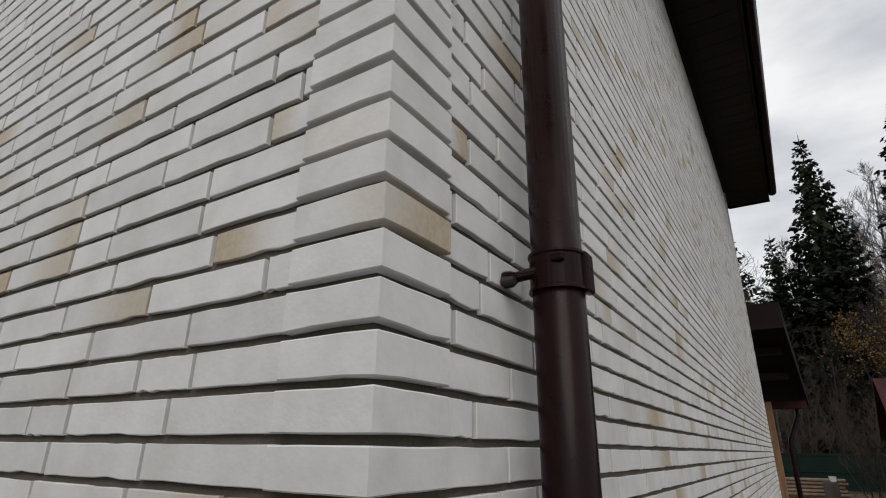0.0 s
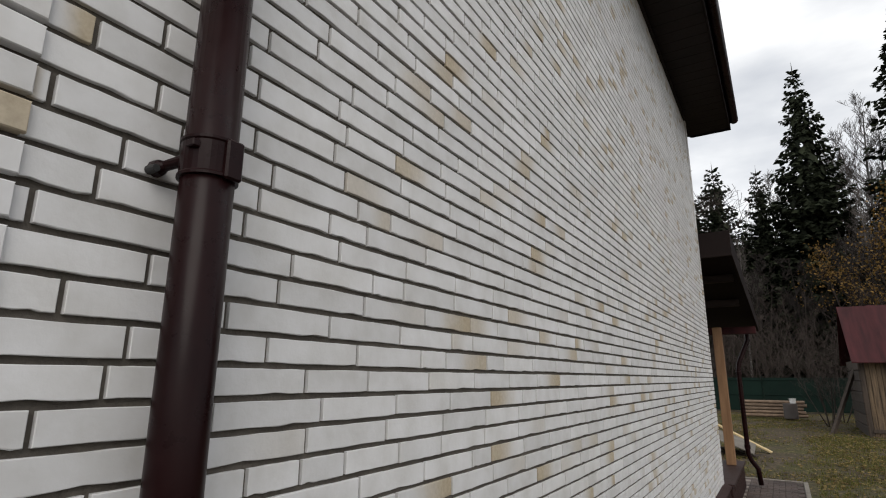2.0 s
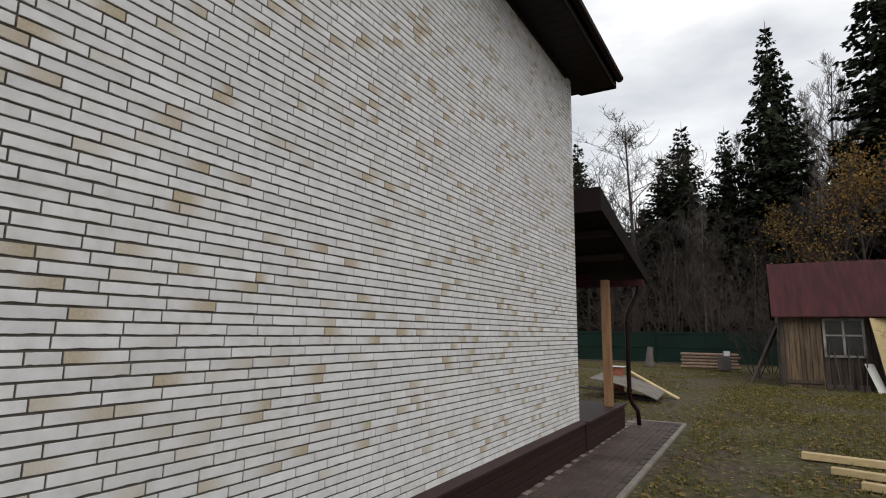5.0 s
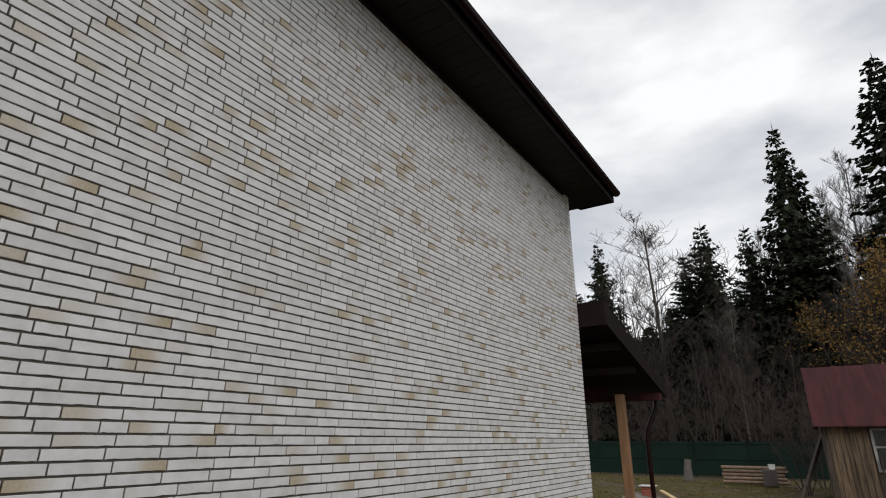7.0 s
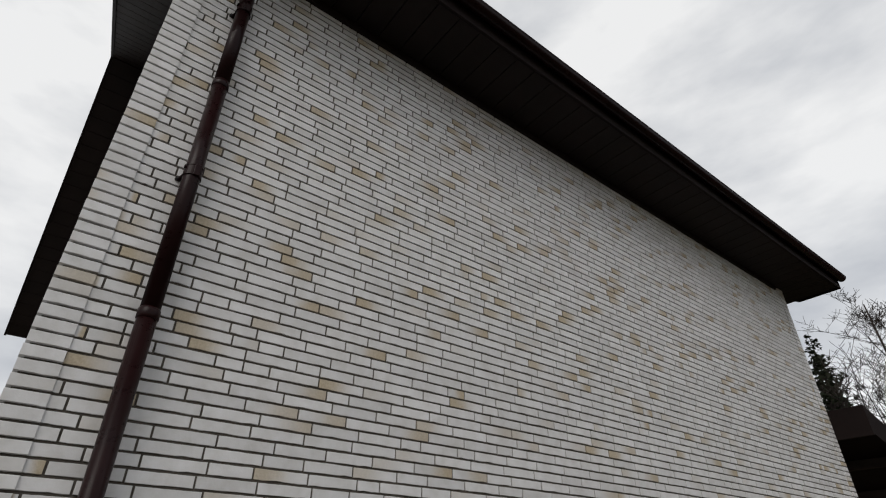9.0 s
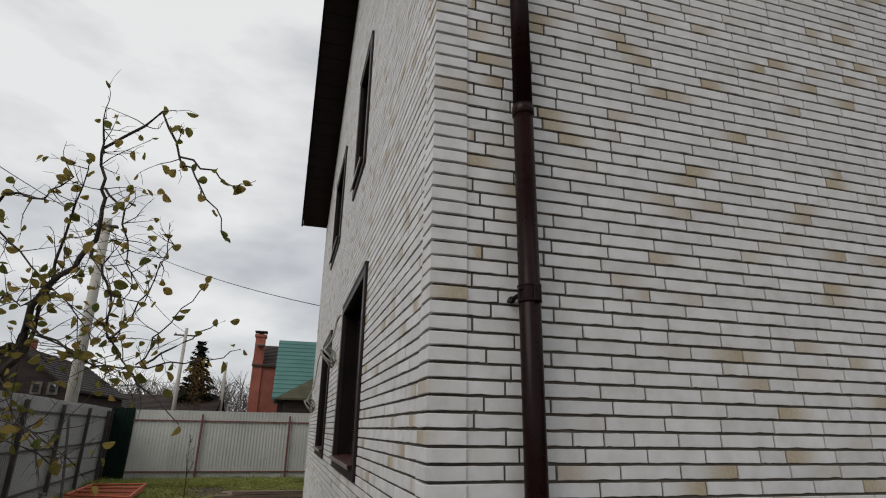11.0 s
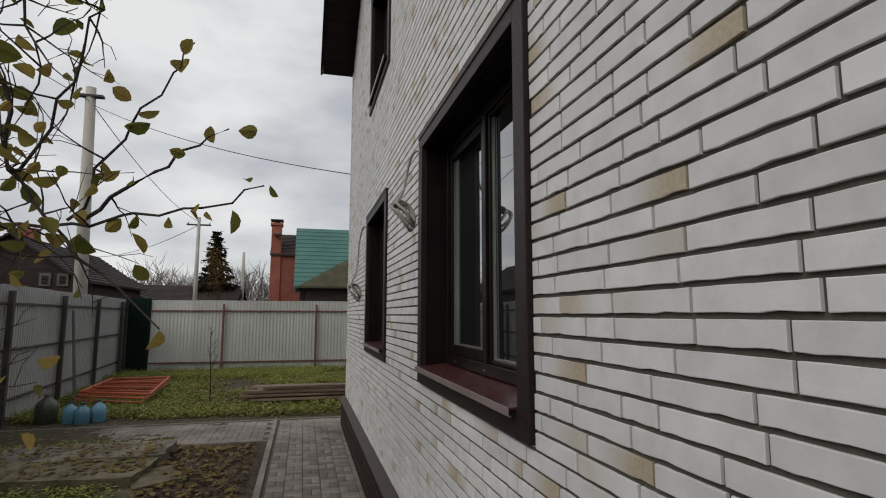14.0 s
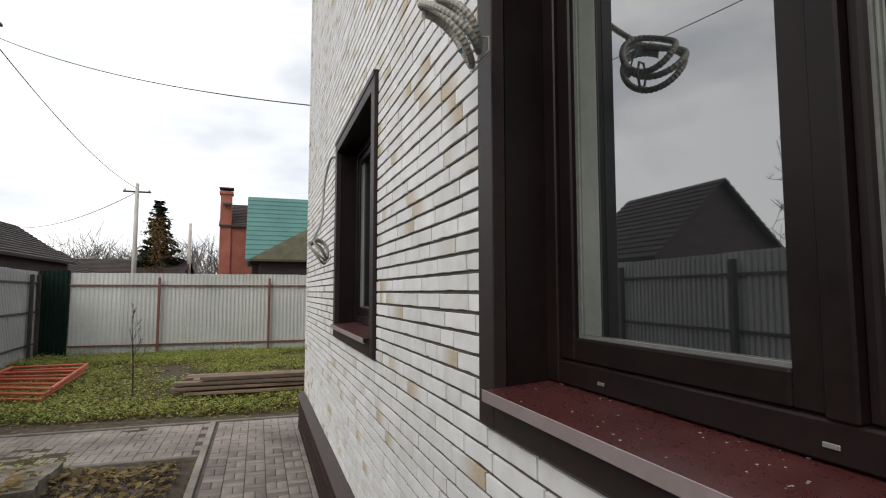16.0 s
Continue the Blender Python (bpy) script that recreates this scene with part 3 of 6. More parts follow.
# ---------- windows ----------
def window(name, x0, x1, z0, z1, splits, label):
    """Trim boards round a 0.2 m deep reveal, sloping red sill, dark frame with sashes and glass."""
    w = thing(name, ((x0 + x1) / 2, 0, z0), label, "window", kind="structure")
    T, D, F = 0.105, 0.20, -0.022
    ix0, ix1, iz0, iz1 = x0 + T, x1 - T, z0 + T, z1 - T
    part("trim_board", boxes((x0, ix0, F, 0.02, z0, z1), bevel=0.003), M_TRIM, w, "embossed brown side board")
    part("trim_board", boxes((ix1, x1, F, 0.02, z0, z1), bevel=0.003), M_TRIM, w, "embossed brown side board")
    part("head_board", boxes((ix0 + 0.0005, ix1 - 0.0005, F, 0.02, iz1, z1), bevel=0.003), M_TRIM, w)
    part("apron_board", boxes((ix0 + 0.0005, ix1 - 0.0005, F, 0.02, z0, iz0), bevel=0.003), M_TRIM, w, "embossed brown board under the sill")
    # thin light drip edge at the head
    part("drip_edge", boxes((x0 + 0.01, x1 - 0.01, F - 0.006, F - 0.001, z1 - 0.03, z1 + 0.004), bevel=0.001), M_LEDGE, w)
    part("reveal", boxes((ix0 - 0.02, ix0, 0.0205, D + 0.05, iz0 - 0.02, iz1 + 0.02), (ix1, ix1 + 0.02, 0.0205, D + 0.05, iz0 - 0.02, iz1 + 0.02),
                         (ix0 + 0.0005, ix1 - 0.0005, 0.0205, D + 0.05, iz1, iz1 + 0.02), (ix0 + 0.0005, ix1 - 0.0005, 0.0205, D + 0.05, iz0 - 0.02, iz0 - 0.004), bevel=0.0), M_FRAME, w, "dark brown lined reveal")
    # sill: slopes out, with an upstand at the back and a folded nose
    bm = bmesh.new()
    sx0, sx1 = ix0 + 0.003, ix1 - 0.003
    prof_ = ((D, iz0 + 0.038), (D - 0.004, iz0 + 0.022), (-0.052, iz0 + 0.004), (-0.054, iz0 - 0.004), (D, iz0 + 0.012))
    rings = [[bm.verts.new((x, p[0], p[1])) for p in prof_] for x in (sx0, sx1)]
    for i in range(5):
        j = (i + 1) % 5
        bm.faces.new((rings[0][i], rings[0][j], rings[1][j], rings[1][i]))
    bm.faces.new(rings[0])
    bm.faces.new(list(reversed(rings[1])))
    bmesh.ops.recalc_face_normals(bm, faces=bm.faces)
    sill = part("sill", bm, M_SILL, w, "wine-red painted metal sill with rain specks")
    nose = bmesh.new()
    box(nose, sx0 - 0.006, sx1 + 0.006, -0.0565, -0.0535, iz0 - 0.026, iz0 + 0.006, 0.001)
    box(nose, sx0 - 0.006, sx1 + 0.006, -0.0530, -0.0440, iz0 - 0.028, iz0 - 0.024, 0.001)
    part("nose", nose, M_SILL_EDGE, sill, "mauve-grey folded sill edge")
    rng = random.Random(int(abs(x0) * 100))
    specks = bmesh.new()
    for _ in range(110):
        u = rng.random()
        yy = -0.045 + u * (D + 0.02)
        zz = iz0 + 0.005 + (yy + 0.052) * 0.0725
        xx = rng.uniform(sx0 + 0.03, sx1 - 0.03)
        r_ = rng.uniform(0.0012, 0.0034)
        bmesh.ops.create_icosphere(specks, subdivisions=1, radius=r_, matrix=Matrix.Translation((xx, yy, zz)) @ Matrix.Diagonal((1, 1, 0.4, 1)))
    tagged(part("specks", specks, M_SILL_EDGE, sill, "pale dried drops"), kind="stuff")
    # fixed frame
    fy0, fy1 = D - 0.055, D + 0.03
    fz0, fz1 = iz0 + 0.024, iz1
    fb = 0.062
    part("frame", boxes((ix0, ix0 + fb, fy0, fy1, fz0, fz1), (ix1 - fb, ix1, fy0, fy1, fz0, fz1), (ix0 + fb + 0.0005, ix1 - fb - 0.0005, fy0, fy1, fz1 - fb, fz1), (ix0 + fb + 0.0005, ix1 - fb - 0.0005, fy0, fy1, fz0, fz0 + fb), bevel=0.004), M_FRAME, w, "dark brown window profile")
    for k in range(3):
        cx = ix0 + (k + 0.5) * (ix1 - ix0) / 3
        part("drain_cap", boxes((cx - 0.03, cx - 0.004, fy0 - 0.004, fy0 - 0.0002, fz0 + 0.022, fz0 + 0.030), bevel=0.001), M_SPACER, w)
    xs = [ix0 + fb] + [ix0 + (ix1 - ix0) * s for s in splits] + [ix1 - fb]
    for k, (a, c) in enumerate(zip(xs, xs[1:])):
        if k:
            part("mullion", boxes((a - 0.025, a + 0.025, fy0 - 0.004, fy1 - 0.002, fz0 + fb, fz1 - fb), bevel=0.004), M_FRAME, w)
            a += 0.026
        if k < len(xs) - 2:
            c -= 0.026
        s = 0.022 if k else 0.062
        za, zc = fz0 + fb + 0.001, fz1 - fb - 0.001
        sy0, sy1 = fy0 + 0.012, fy1 - 0.006
        sash = part("sash", boxes((a, a + s, sy0, sy1, za, zc), (c - s, c, sy0, sy1, za, zc), (a + s + 0.0005, c - s - 0.0005, sy0, sy1, za, za + s), (a + s + 0.0005, c - s - 0.0005, sy0, sy1, zc - s, zc), bevel=0.005), M_FRAME, w, "dark brown sash")
        gx0, gx1, gz0, gz1 = a + s, c - s, za + s, zc - s
        part("gasket", boxes((gx0, gx0 + 0.006, sy0 + 0.016, sy0 + 0.028, gz0, gz1), (gx1 - 0.006, gx1, sy0 + 0.016, sy0 + 0.028, gz0, gz1), (gx0 + 0.0065, gx1 - 0.0065, sy0 + 0.016, sy0 + 0.028, gz0, gz0 + 0.008), bevel=0), M_SPACER, sash, "pale glazing spacer")
        # Wide strip added before the opaque pane for the curtain seen through it.
        part("glazing_bead", boxes((gx0 + 0.0065, gx0 + 0.012, sy0 + 0.020, sy0 + 0.0295, gz0 + 0.008, gz1), (gx0 + 0.0125, gx0 + (0.016 if k else 0.085), sy0 + 0.0255, sy0 + 0.0295, gz0 + 0.008, gz1), bevel=0.0012), M_CURTAIN, sash, "glazing bead with a grey-green strip standing for the curtain inside")
        part("pane", boxes((gx0 - 0.004, gx1 + 0.004, sy0 + 0.030, sy0 + 0.036, gz0 - 0.004, gz1 + 0.004), bevel=0), M_GLASS, sash, "clear glass reflecting the yard")
    return w


window("window_1", *OPENINGS[0], (0.5,), "two-part dark brown window with a wine-red sill")
window("window_2", *OPENINGS[1], (0.5,), "two-part dark brown ground-floor window with wine-red sill")
window("window_3", *OPENINGS[2], (0.5,), "dark brown upper-floor window under the gable")
window("window_4", *OPENINGS[3], (0.5,), "narrow dark brown upper-floor window")


# ---------- ground and paving ----------
bm = bmesh.new()
gx = [-400, -120, -60, -40, -30, -24] + [-22 + i * 0.8 for i in range(46)] + [18, 24, 34, 60, 120, 400]
gy = [-400, -120, -60, -30, -18, -12] + [-10 + i * 0.8 for i in range(60)] + [42, 50, 60, 80, 120, 400]


def ground_z(x, y):
    near = max(0.0, min(1.0, max(x - 1.25, -1.3 - y, y - 13.9, -11.6 - x) / 0.8))
    far = max(0.0, min(1.0, (math.hypot(x, y) - 20) / 20))
    bumpy = noise.noise((x * 0.45, y * 0.45, 0)) * 0.05 + noise.noise((x * 1.7, y * 1.7, 3)) * 0.018
    rise = 0.35 * max(0.0, min(1.0, (y - 15) / 20)) if x > -9 else 0.0
    return -0.035 + near * (0.035 + bumpy * (1 - far)) + rise


grid = [[bm.verts.new((x, y, ground_z(x, y))) for x in gx] for y in gy]
for j in range(len(gy) - 1):
    for i in range(len(gx) - 1):
        bm.faces.new((grid[j][i], grid[j][i + 1], grid[j + 1][i + 1], grid[j + 1][i]))
tagged(part("ground", bm, M_GROUND, None, smooth=True), "autumn lawn with bare soil and fallen leaves", "ground", kind="structure")

pavement = tagged(part("pavement", boxes((0.0, 1.06, -1.16, 13.7, -0.06, -0.012), (-11.1, -0.001, -1.16, 0.0, -0.06, -0.012), (-11.1, -9.45, -14.0, -1.241, -0.06, -0.012), bevel=0), M_SAND, None),
                  "grey-brown block paving round the house", "pavement", kind="structure")
for n_, spec in (("kerb", (1.062, 1.14, -1.24, 13.72, -0.1, 0.012)), ("kerb", (-11.10, 1.061, -1.24, -1.162, -0.1, 0.012)), ("kerb", (-9.448, -9.38, -14.0, -1.242, -0.1, 0.01)), ("kerb", (-11.18, -11.102, -14.0, 0.5, -0.1, 0.01)), ("kerb", (0.0, 1.06, 13.702, 13.77, -0.1, 0.012))):
    tagged(part("kerb", boxes(spec, bevel=0.008), M_KERB, None), "pale concrete edging of the block paving", "kerb", kind="structure")


# ---------- porch behind the north corner ----------
porch = thing("porch", (-1.2, 11.2, 0), "low porch base clad in dark brown boards", "porch")
for i in range(4):
    part("cladding_board", boxes((-3.0, 0.11 - 0.003 * (i % 2), LEN_A + 0.10, 12.45, 0.02 + i * 0.105, 0.119 + i * 0.105), bevel=0.004), M_PLINTH, porch)
part("deck", boxes((-3.0, 0.14, LEN_A + 0.10, 12.5, 0.442, 0.485), bevel=0.006), M_LEDGE, porch, "grey-brown porch deck")
porch_post = solid("porch_post", boxes((-0.13, 0.03, 11.72, 11.88, 0.486, 3.02), bevel=0.008), M_TIMBER, "square fresh pine post standing on the porch base", "post")
canopy = thing("porch_canopy", (-1.2, 11.2, 3.0), "dark brown sloping canopy roof over the porch", "canopy")
bm = bmesh.new()
a_, b_ = (LEN_A + 0.05, 4.30), (12.75, 3.12)
pts = [bm.verts.new((x, y, z + d)) for d in (0.0, 0.07) for x, y, z in ((-3.0, *a_), (0.46, *a_), (0.62, *b_), (-3.0, *b_))]
for q in ((3, 2, 1, 0), (4, 5, 6, 7), (0, 1, 5, 4), (1, 2, 6, 5), (2, 3, 7, 6), (3, 0, 4, 7)):
    bm.faces.new([pts[i] for i in q])
bmesh.ops.recalc_face_normals(bm, faces=bm.faces)
part("roof_sheet", bm, M_BROWN, canopy)
bm = bmesh.new()
pts = [bm.verts.new((x + d, y, z)) for d in (-0.02, 0.02) for x, y, z in ((0.455, a_[0], a_[1] + 0.09), (0.455, a_[0], a_[1] - 0.30), (0.625, b_[0], b_[1] - 0.13), (0.625, b_[0], b_[1] + 0.09))]
for q in ((0, 1, 2, 3), (7, 6, 5, 4), (0, 4, 5, 1), (1, 5, 6, 2), (2, 6, 7, 3), (3, 7, 4, 0)):
    bm.faces.new([pts[i] for i in q])
bmesh.ops.recalc_face_normals(bm, faces=bm.faces)
part("barge_board", bm, M_BROWN, canopy)
part("front_board", boxes((-0.6, 0.474, LEN_A + 0.012, LEN_A + 0.049, 3.98, 4.40), bevel=0.004), M_BROWN, canopy)
part("eave_beam", boxes((-3.0, 0.60, 12.30, 12.46, 2.92, 3.06), bevel=0.006), M_SHED_ROOF, canopy, "red-brown timber eave beam")
bm = bmesh.new()
pts = [bm.verts.new((x, y, z + d)) for d in (-0.05, -0.035) for x, y, z in ((-3.0, *a_), (0.43, *a_), (0.59, *b_), (-3.0, *b_))]
for q in ((3, 2, 1, 0), (4, 5, 6, 7), (0, 1, 5, 4), (1, 2, 6, 5), (2, 3, 7, 6), (3, 0, 4, 7)):
    bm.faces.new([pts[i] for i in q])
bmesh.ops.recalc_face_normals(bm, faces=bm.faces)
part("lining", bm, M_SOFFIT, canopy, "dark underside of the canopy")
for y_ in (10.6, 11.5):
    z_ = a_[1] + (b_[1] - a_[1]) * (y_ - a_[0]) / (b_[0] - a_[0])
    part("purlin", boxes((-3.0, 0.40, y_, y_ + 0.10, z_ - 0.19, z_ - 0.06), bevel=0.006), M_DARK_WOOD, canopy)
part("cheek", boxes((-3.0, -0.45, 12.30, 12.34, 3.07, 3.24), bevel=0.004), M_SHED_ROOF, canopy, "red-brown boarded cheek")
porch_pipe = thing("porch_downpipe", (0.2, 12.55, 0.3), "thin dark brown downpipe with an offset bend", "downpipe")
part("pipe", tube([(0.42, 12.68, 2.98), (0.42, 12.66, 2.80), (0.22, 12.56, 2.35), (0.20, 12.55, 2.20), (0.20, 12.55, 0.62), (0.24, 12.58, 0.50), (0.34, 12.62, 0.34), (0.36, 12.62, 0.05)], 0.045, 14), M_PIPE, porch_pipe, smooth=True)
part("collar", turned([(0.045, -0.04), (0.055, -0.035), (0.055, 0.035), (0.045, 0.04)], 14, (0.20, 12.55, 2.15)), M_PIPE, porch_pipe)
part("collar", turned([(0.045, -0.04), (0.055, -0.035), (0.055, 0.035), (0.045, 0.04)], 14, (0.20, 12.55, 0.75)), M_PIPE, porch_pipe)


# ---------- east yard ----------
def beam(name, a, b, w, h, material, label, category, group=""):
    a, b = Vector(a), Vector(b)
    d = b - a
    m = Matrix.Translation(a) @ d.to_track_quat("X", "Z").to_matrix().to_4x4()
    bm = bmesh.new()
    box(bm, 0, d.length, -w / 2, w / 2, -h / 2, h / 2, 0.004, m)
    return solid(name, bm, material, label, category, group)


beam("timber_beam", (3.1, 11.0, 0.07), (8.2, 10.25, 0.07), 0.14, 0.10, M_PALE_TIMBER, "pale sawn timber beam lying on the lawn", "beam", "timber on the lawn")
beam("timber_beam", (3.4, 10.1, 0.06), (8.4, 9.0, 0.06), 0.12, 0.09, M_PALE_TIMBER, "pale sawn timber beam lying on the lawn", "beam", "timber on the lawn")
beam("timber_beam", (3.65, 9.35, 0.06), (8.0, 8.1, 0.06), 0.12, 0.09, M_PALE_TIMBER, "pale sawn timber beam lying on the lawn", "beam", "timber on the lawn")

# heap of old sheets and boards beyond the porch
bm = bmesh.new()
ring = []
for i in range(9):
    u = i / 8
    ring.append([bm.verts.new((-1.75 + 1.85 * u, y, 0.62 - 0.48 * u + 0.10 * math.sin(u * 3.1) + dz)) for y, dz in ((16.6, 0.0), (18.2, 0.10), (18.2, 0.125), (16.6, 0.025))])
for r0, r1 in zip(ring, ring[1:]):
    for i in range(4):
        j = (i + 1) % 4
        bm.faces.new((r0[i], r0[j], r1[j], r1[i]))
bm.faces.new(ring[0])
bm.faces.new(list(reversed(ring[-1])))
bmesh.ops.recalc_face_normals(bm, faces=bm.faces)
solid("bent_sheet", bm, M_KERB, "bent grey roofing sheet lying over old boards", "sheet")
beam("board", (-1.0, 18.4, 0.80), (0.46, 18.1, 0.07), 0.18, 0.04, M_PALE_TIMBER, "pale board leaning on the heap", "board", "boards of the heap")
beam("board", (-1.4, 17.2, 0.12), (0.15, 16.9, 0.08), 0.20, 0.05, M_OLD_WOOD, "weathered board under the sheet", "board", "boards of the heap")
beam("board", (-2.1, 17.9, 0.30), (-0.2, 17.4, 0.10), 0.22, 0.05, M_OLD_WOOD, "weathered board under the sheet", "board", "boards of the heap")
beam("board", (-2.3, 16.6, 0.40), (-1.0, 17.0, 0.26), 0.18, 0.05, M_OLD_WOOD, "weathered board under the sheet", "board", "boards of the heap")
pier = thing("brick_pier", (-1.25, 18.0, 0), "low brick pier with a white lid", "pier")
part("pier_body", boxes(*[(-1.40, -1.10, 17.85, 18.15, 0.02 + i * 0.075, 0.088 + i * 0.075) for i in range(12)], bevel=0.004), M_RED_BRICK, pier)
part("lid", boxes((-1.46, -1.02, 17.8, 18.2, 0.925, 0.95), bevel=0.004), M_WHITE, pier)

# shed
SH = dict(x0=3.45, x1=9.2, y0=23.6, y1=27.4, z0=0.12, ze=2.72)
shed = thing("garden_shed", (6.3, 25.5, 0.1), "old plank shed with a wine-red sheet-metal roof", "shed")
rng = random.Random(4)
x = SH["x0"]
while x < SH["x1"]:
    w_ = rng.uniform(0.12, 0.19)
    mid = x + w_ / 2
    lo = 1.20 if 4.72 < mid < 5.85 else SH["z0"] + rng.uniform(-0.02, 0.06)
    part("plank", boxes((x, x + w_ - 0.012, SH["y0"] - rng.uniform(0, 0.02), SH["y0"] + 0.03, lo if not 4.72 < mid < 5.85 else 0.15, SH["ze"] - 0.03 if not 4.72 < mid < 5.85 else 1.22), bevel=0.004), M_DOOR_WOOD if 3.62 < mid < 4.62 else M_OLD_WOOD, shed)
    x += w_
part("shed_core", boxes((SH["x0"] + 0.02, SH["x1"], SH["y0"] + 0.6, SH["y1"], SH["z0"], SH["ze"]), (4.6, 5.95, SH["y0"] + 0.04, SH["y0"] + 0.06, 1.2, 2.6), bevel=0.0), M_DARK_WOOD, shed, "dark shed interior and rear walls")
for i in range(7):
    part("side_log", boxes((SH["x0"] - 0.04, SH["x0"] + 0.03, SH["y0"], SH["y1"], 0.15 + i * 0.37, 0.50 + i * 0.37), bevel=0.02), M_OLD_WOOD, shed)
wnd = part("window_frame", boxes((4.72, 4.80, 23.53, 23.60, 1.22, 2.56), (5.82, 5.90, 23.53, 23.60, 1.22, 2.56), (5.27, 5.34, 23.53, 23.60, 1.30, 2.48), (4.801, 5.269, 23.535, 23.595, 1.94, 2.00), (5.341, 5.819, 23.535, 23.595, 1.94, 2.00), (4.801, 5.819, 23.53, 23.60, 2.48, 2.56), (4.801, 5.819, 23.53, 23.60, 1.22, 1.30), bevel=0.006), M_PEELING, shed, "peeling whitish window frame")
part("pane", boxes((4.80, 5.27, 23.562, 23.568, 1.30, 2.48), (5.34, 5.82, 23.562, 23.568, 1.30, 2.48), bevel=0), M_OLD_GLASS, wnd)
part("door_ledge", boxes((3.55, 4.65, 23.545, 23.575, 0.30, 0.42), bevel=0.006), M_OLD_WOOD, shed)
bm = bmesh.new()
ridge_y, ridge_z = 25.5, 4.75
n_ = 30
for side, ye, ze in ((0, SH["y0"] - 0.35, 2.62), (1, SH["y1"] + 0.35, 2.62)):
    prev = None
    for i in range(n_ + 1):
        x = SH["x0"] - 0.22 + i * (SH["x1"] - SH["x0"] + 0.5) / n_
        dz = 0.022 * (1 if i % 5 == 0 else 0)
        cur = (bm.verts.new((x, ye, ze + dz)), bm.verts.new((x, ridge_y, ridge_z + dz)))
        low = (bm.verts.new((x, ye, ze - 0.03)), bm.verts.new((x, ridge_y, ridge_z - 0.03)))
        if prev:
            bm.faces.new((prev[0][0], cur[0], cur[1], prev[0][1]))
            bm.faces.new((prev[1][1], low[1], low[0], prev[1][0]))
            bm.faces.new((prev[0][0], prev[1][0], low[0], cur[0]))
        prev = (cur, low)
bmesh.ops.recalc_face_normals(bm, faces=bm.faces)
part("roof", bm, M_SHED_ROOF, shed, "wine-red folded metal roof")
shed.matrix_basis = Matrix.Translation((-0.2, 0.0, 0.0)) @ shed.matrix_basis
beam("plywood_board", (6.40, 23.05, 0.12), (6.10, 23.45, 2.55), 0.72, 0.02, M_PALE_TIMBER, "yellowish plywood board leaning on the shed", "board")
for i, (x, dx, h_, m_) in enumerate(((4.55, 0.12, 1.6, M_DARK_WOOD), (4.85, -0.05, 1.3, M_OLD_WOOD), (5.10, 0.10, 1.45, M_DARK_WOOD), (5.42, 0.02, 1.25, M_OLD_WOOD), (5.55, 0.16, 1.5, M_DARK_WOOD))):
    tool = thing("garden_tool", (x, 23.1, 0.12), "long-handled garden tool leaning on the shed", "tool", "tools at the shed")
    part("handle", tube([(x, 23.10, 0.25), (x + dx, 23.48, 0.12 + h_)], 0.022, 8), m_, tool)
    part("blade", boxes((x - 0.09, x + 0.09, 23.08, 23.11, 0.10, 0.34), bevel=0.01), M_DARK_WOOD, tool)
beam("metal_sheet", (5.95, 22.95, 0.12), (5.70, 23.4, 1.05), 0.30, 0.01, M_FENCE, "grey metal sheet leaning on the shed", "sheet")
beam("leaning_post", (2.2, 24.2, 0.05), (3.35, 25.4, 2.6), 0.12, 0.12, M_OLD_WOOD, "weathered post leaning by the shed", "post")

# stack, barrel and stump at the back of the yard
wood_pile = thing("log_stack", (1.0, 30, 0.3), "low stack of old logs and boards", "log stack")
for i in range(5):
    part("log", tube([(-0.85 + 0.05 * (i % 2), 30.0, 0.42 + i * 0.15), (1.75 - 0.07 * (i % 3), 30.05, 0.42 + i * 0.15)], 0.075, 9), M_STACK, wood_pile)
barrel = thing("barrel", (1.1, 29.3, 0.3), "dark rusty barrel with a white pail on it", "barrel")
part("drum", turned([(0.27, 0.0), (0.28, 0.03), (0.27, 0.06), (0.28, 0.30), (0.27, 0.33), (0.28, 0.62), (0.27, 0.66)], 20, (1.1, 29.3, 0.33)), M_POST, barrel, smooth=True)
part("pail", turned([(0.11, 0.0), (0.14, 0.20), (0.15, 0.21)], 16, (1.22, 29.3, 1.0)), M_WHITE, barrel)
solid("stump", tube([(-2.5, 31, 0.30), (-2.48, 31, 0.9), (-2.42, 31.02, 1.30)], [0.24, 0.17, 0.15], 12), M_PALE_TWIG, "pale grey tree stump at the fence", "stump")
mesh_fence = thing("mesh_fence", (4, 34, 0.3), "dark green sheet fence at the edge of the woods", "fence")
for i in range(13):
    x = -13 + i * 2.6
    part("panel", boxes((x + 0.04, x + 2.56, 33.98, 34.0, 0.42, 2.12), (x + 0.04, x + 2.56, 33.95, 33.98, 1.22, 1.27), (x + 0.04, x + 2.56, 33.95, 33.98, 1.98, 2.03), bevel=0.004), M_GREEN, mesh_fence)
    part("post", tube([(x, 33.97, 0.2), (x, 33.97, 2.2)], 0.035, 8), M_GREEN, mesh_fence)


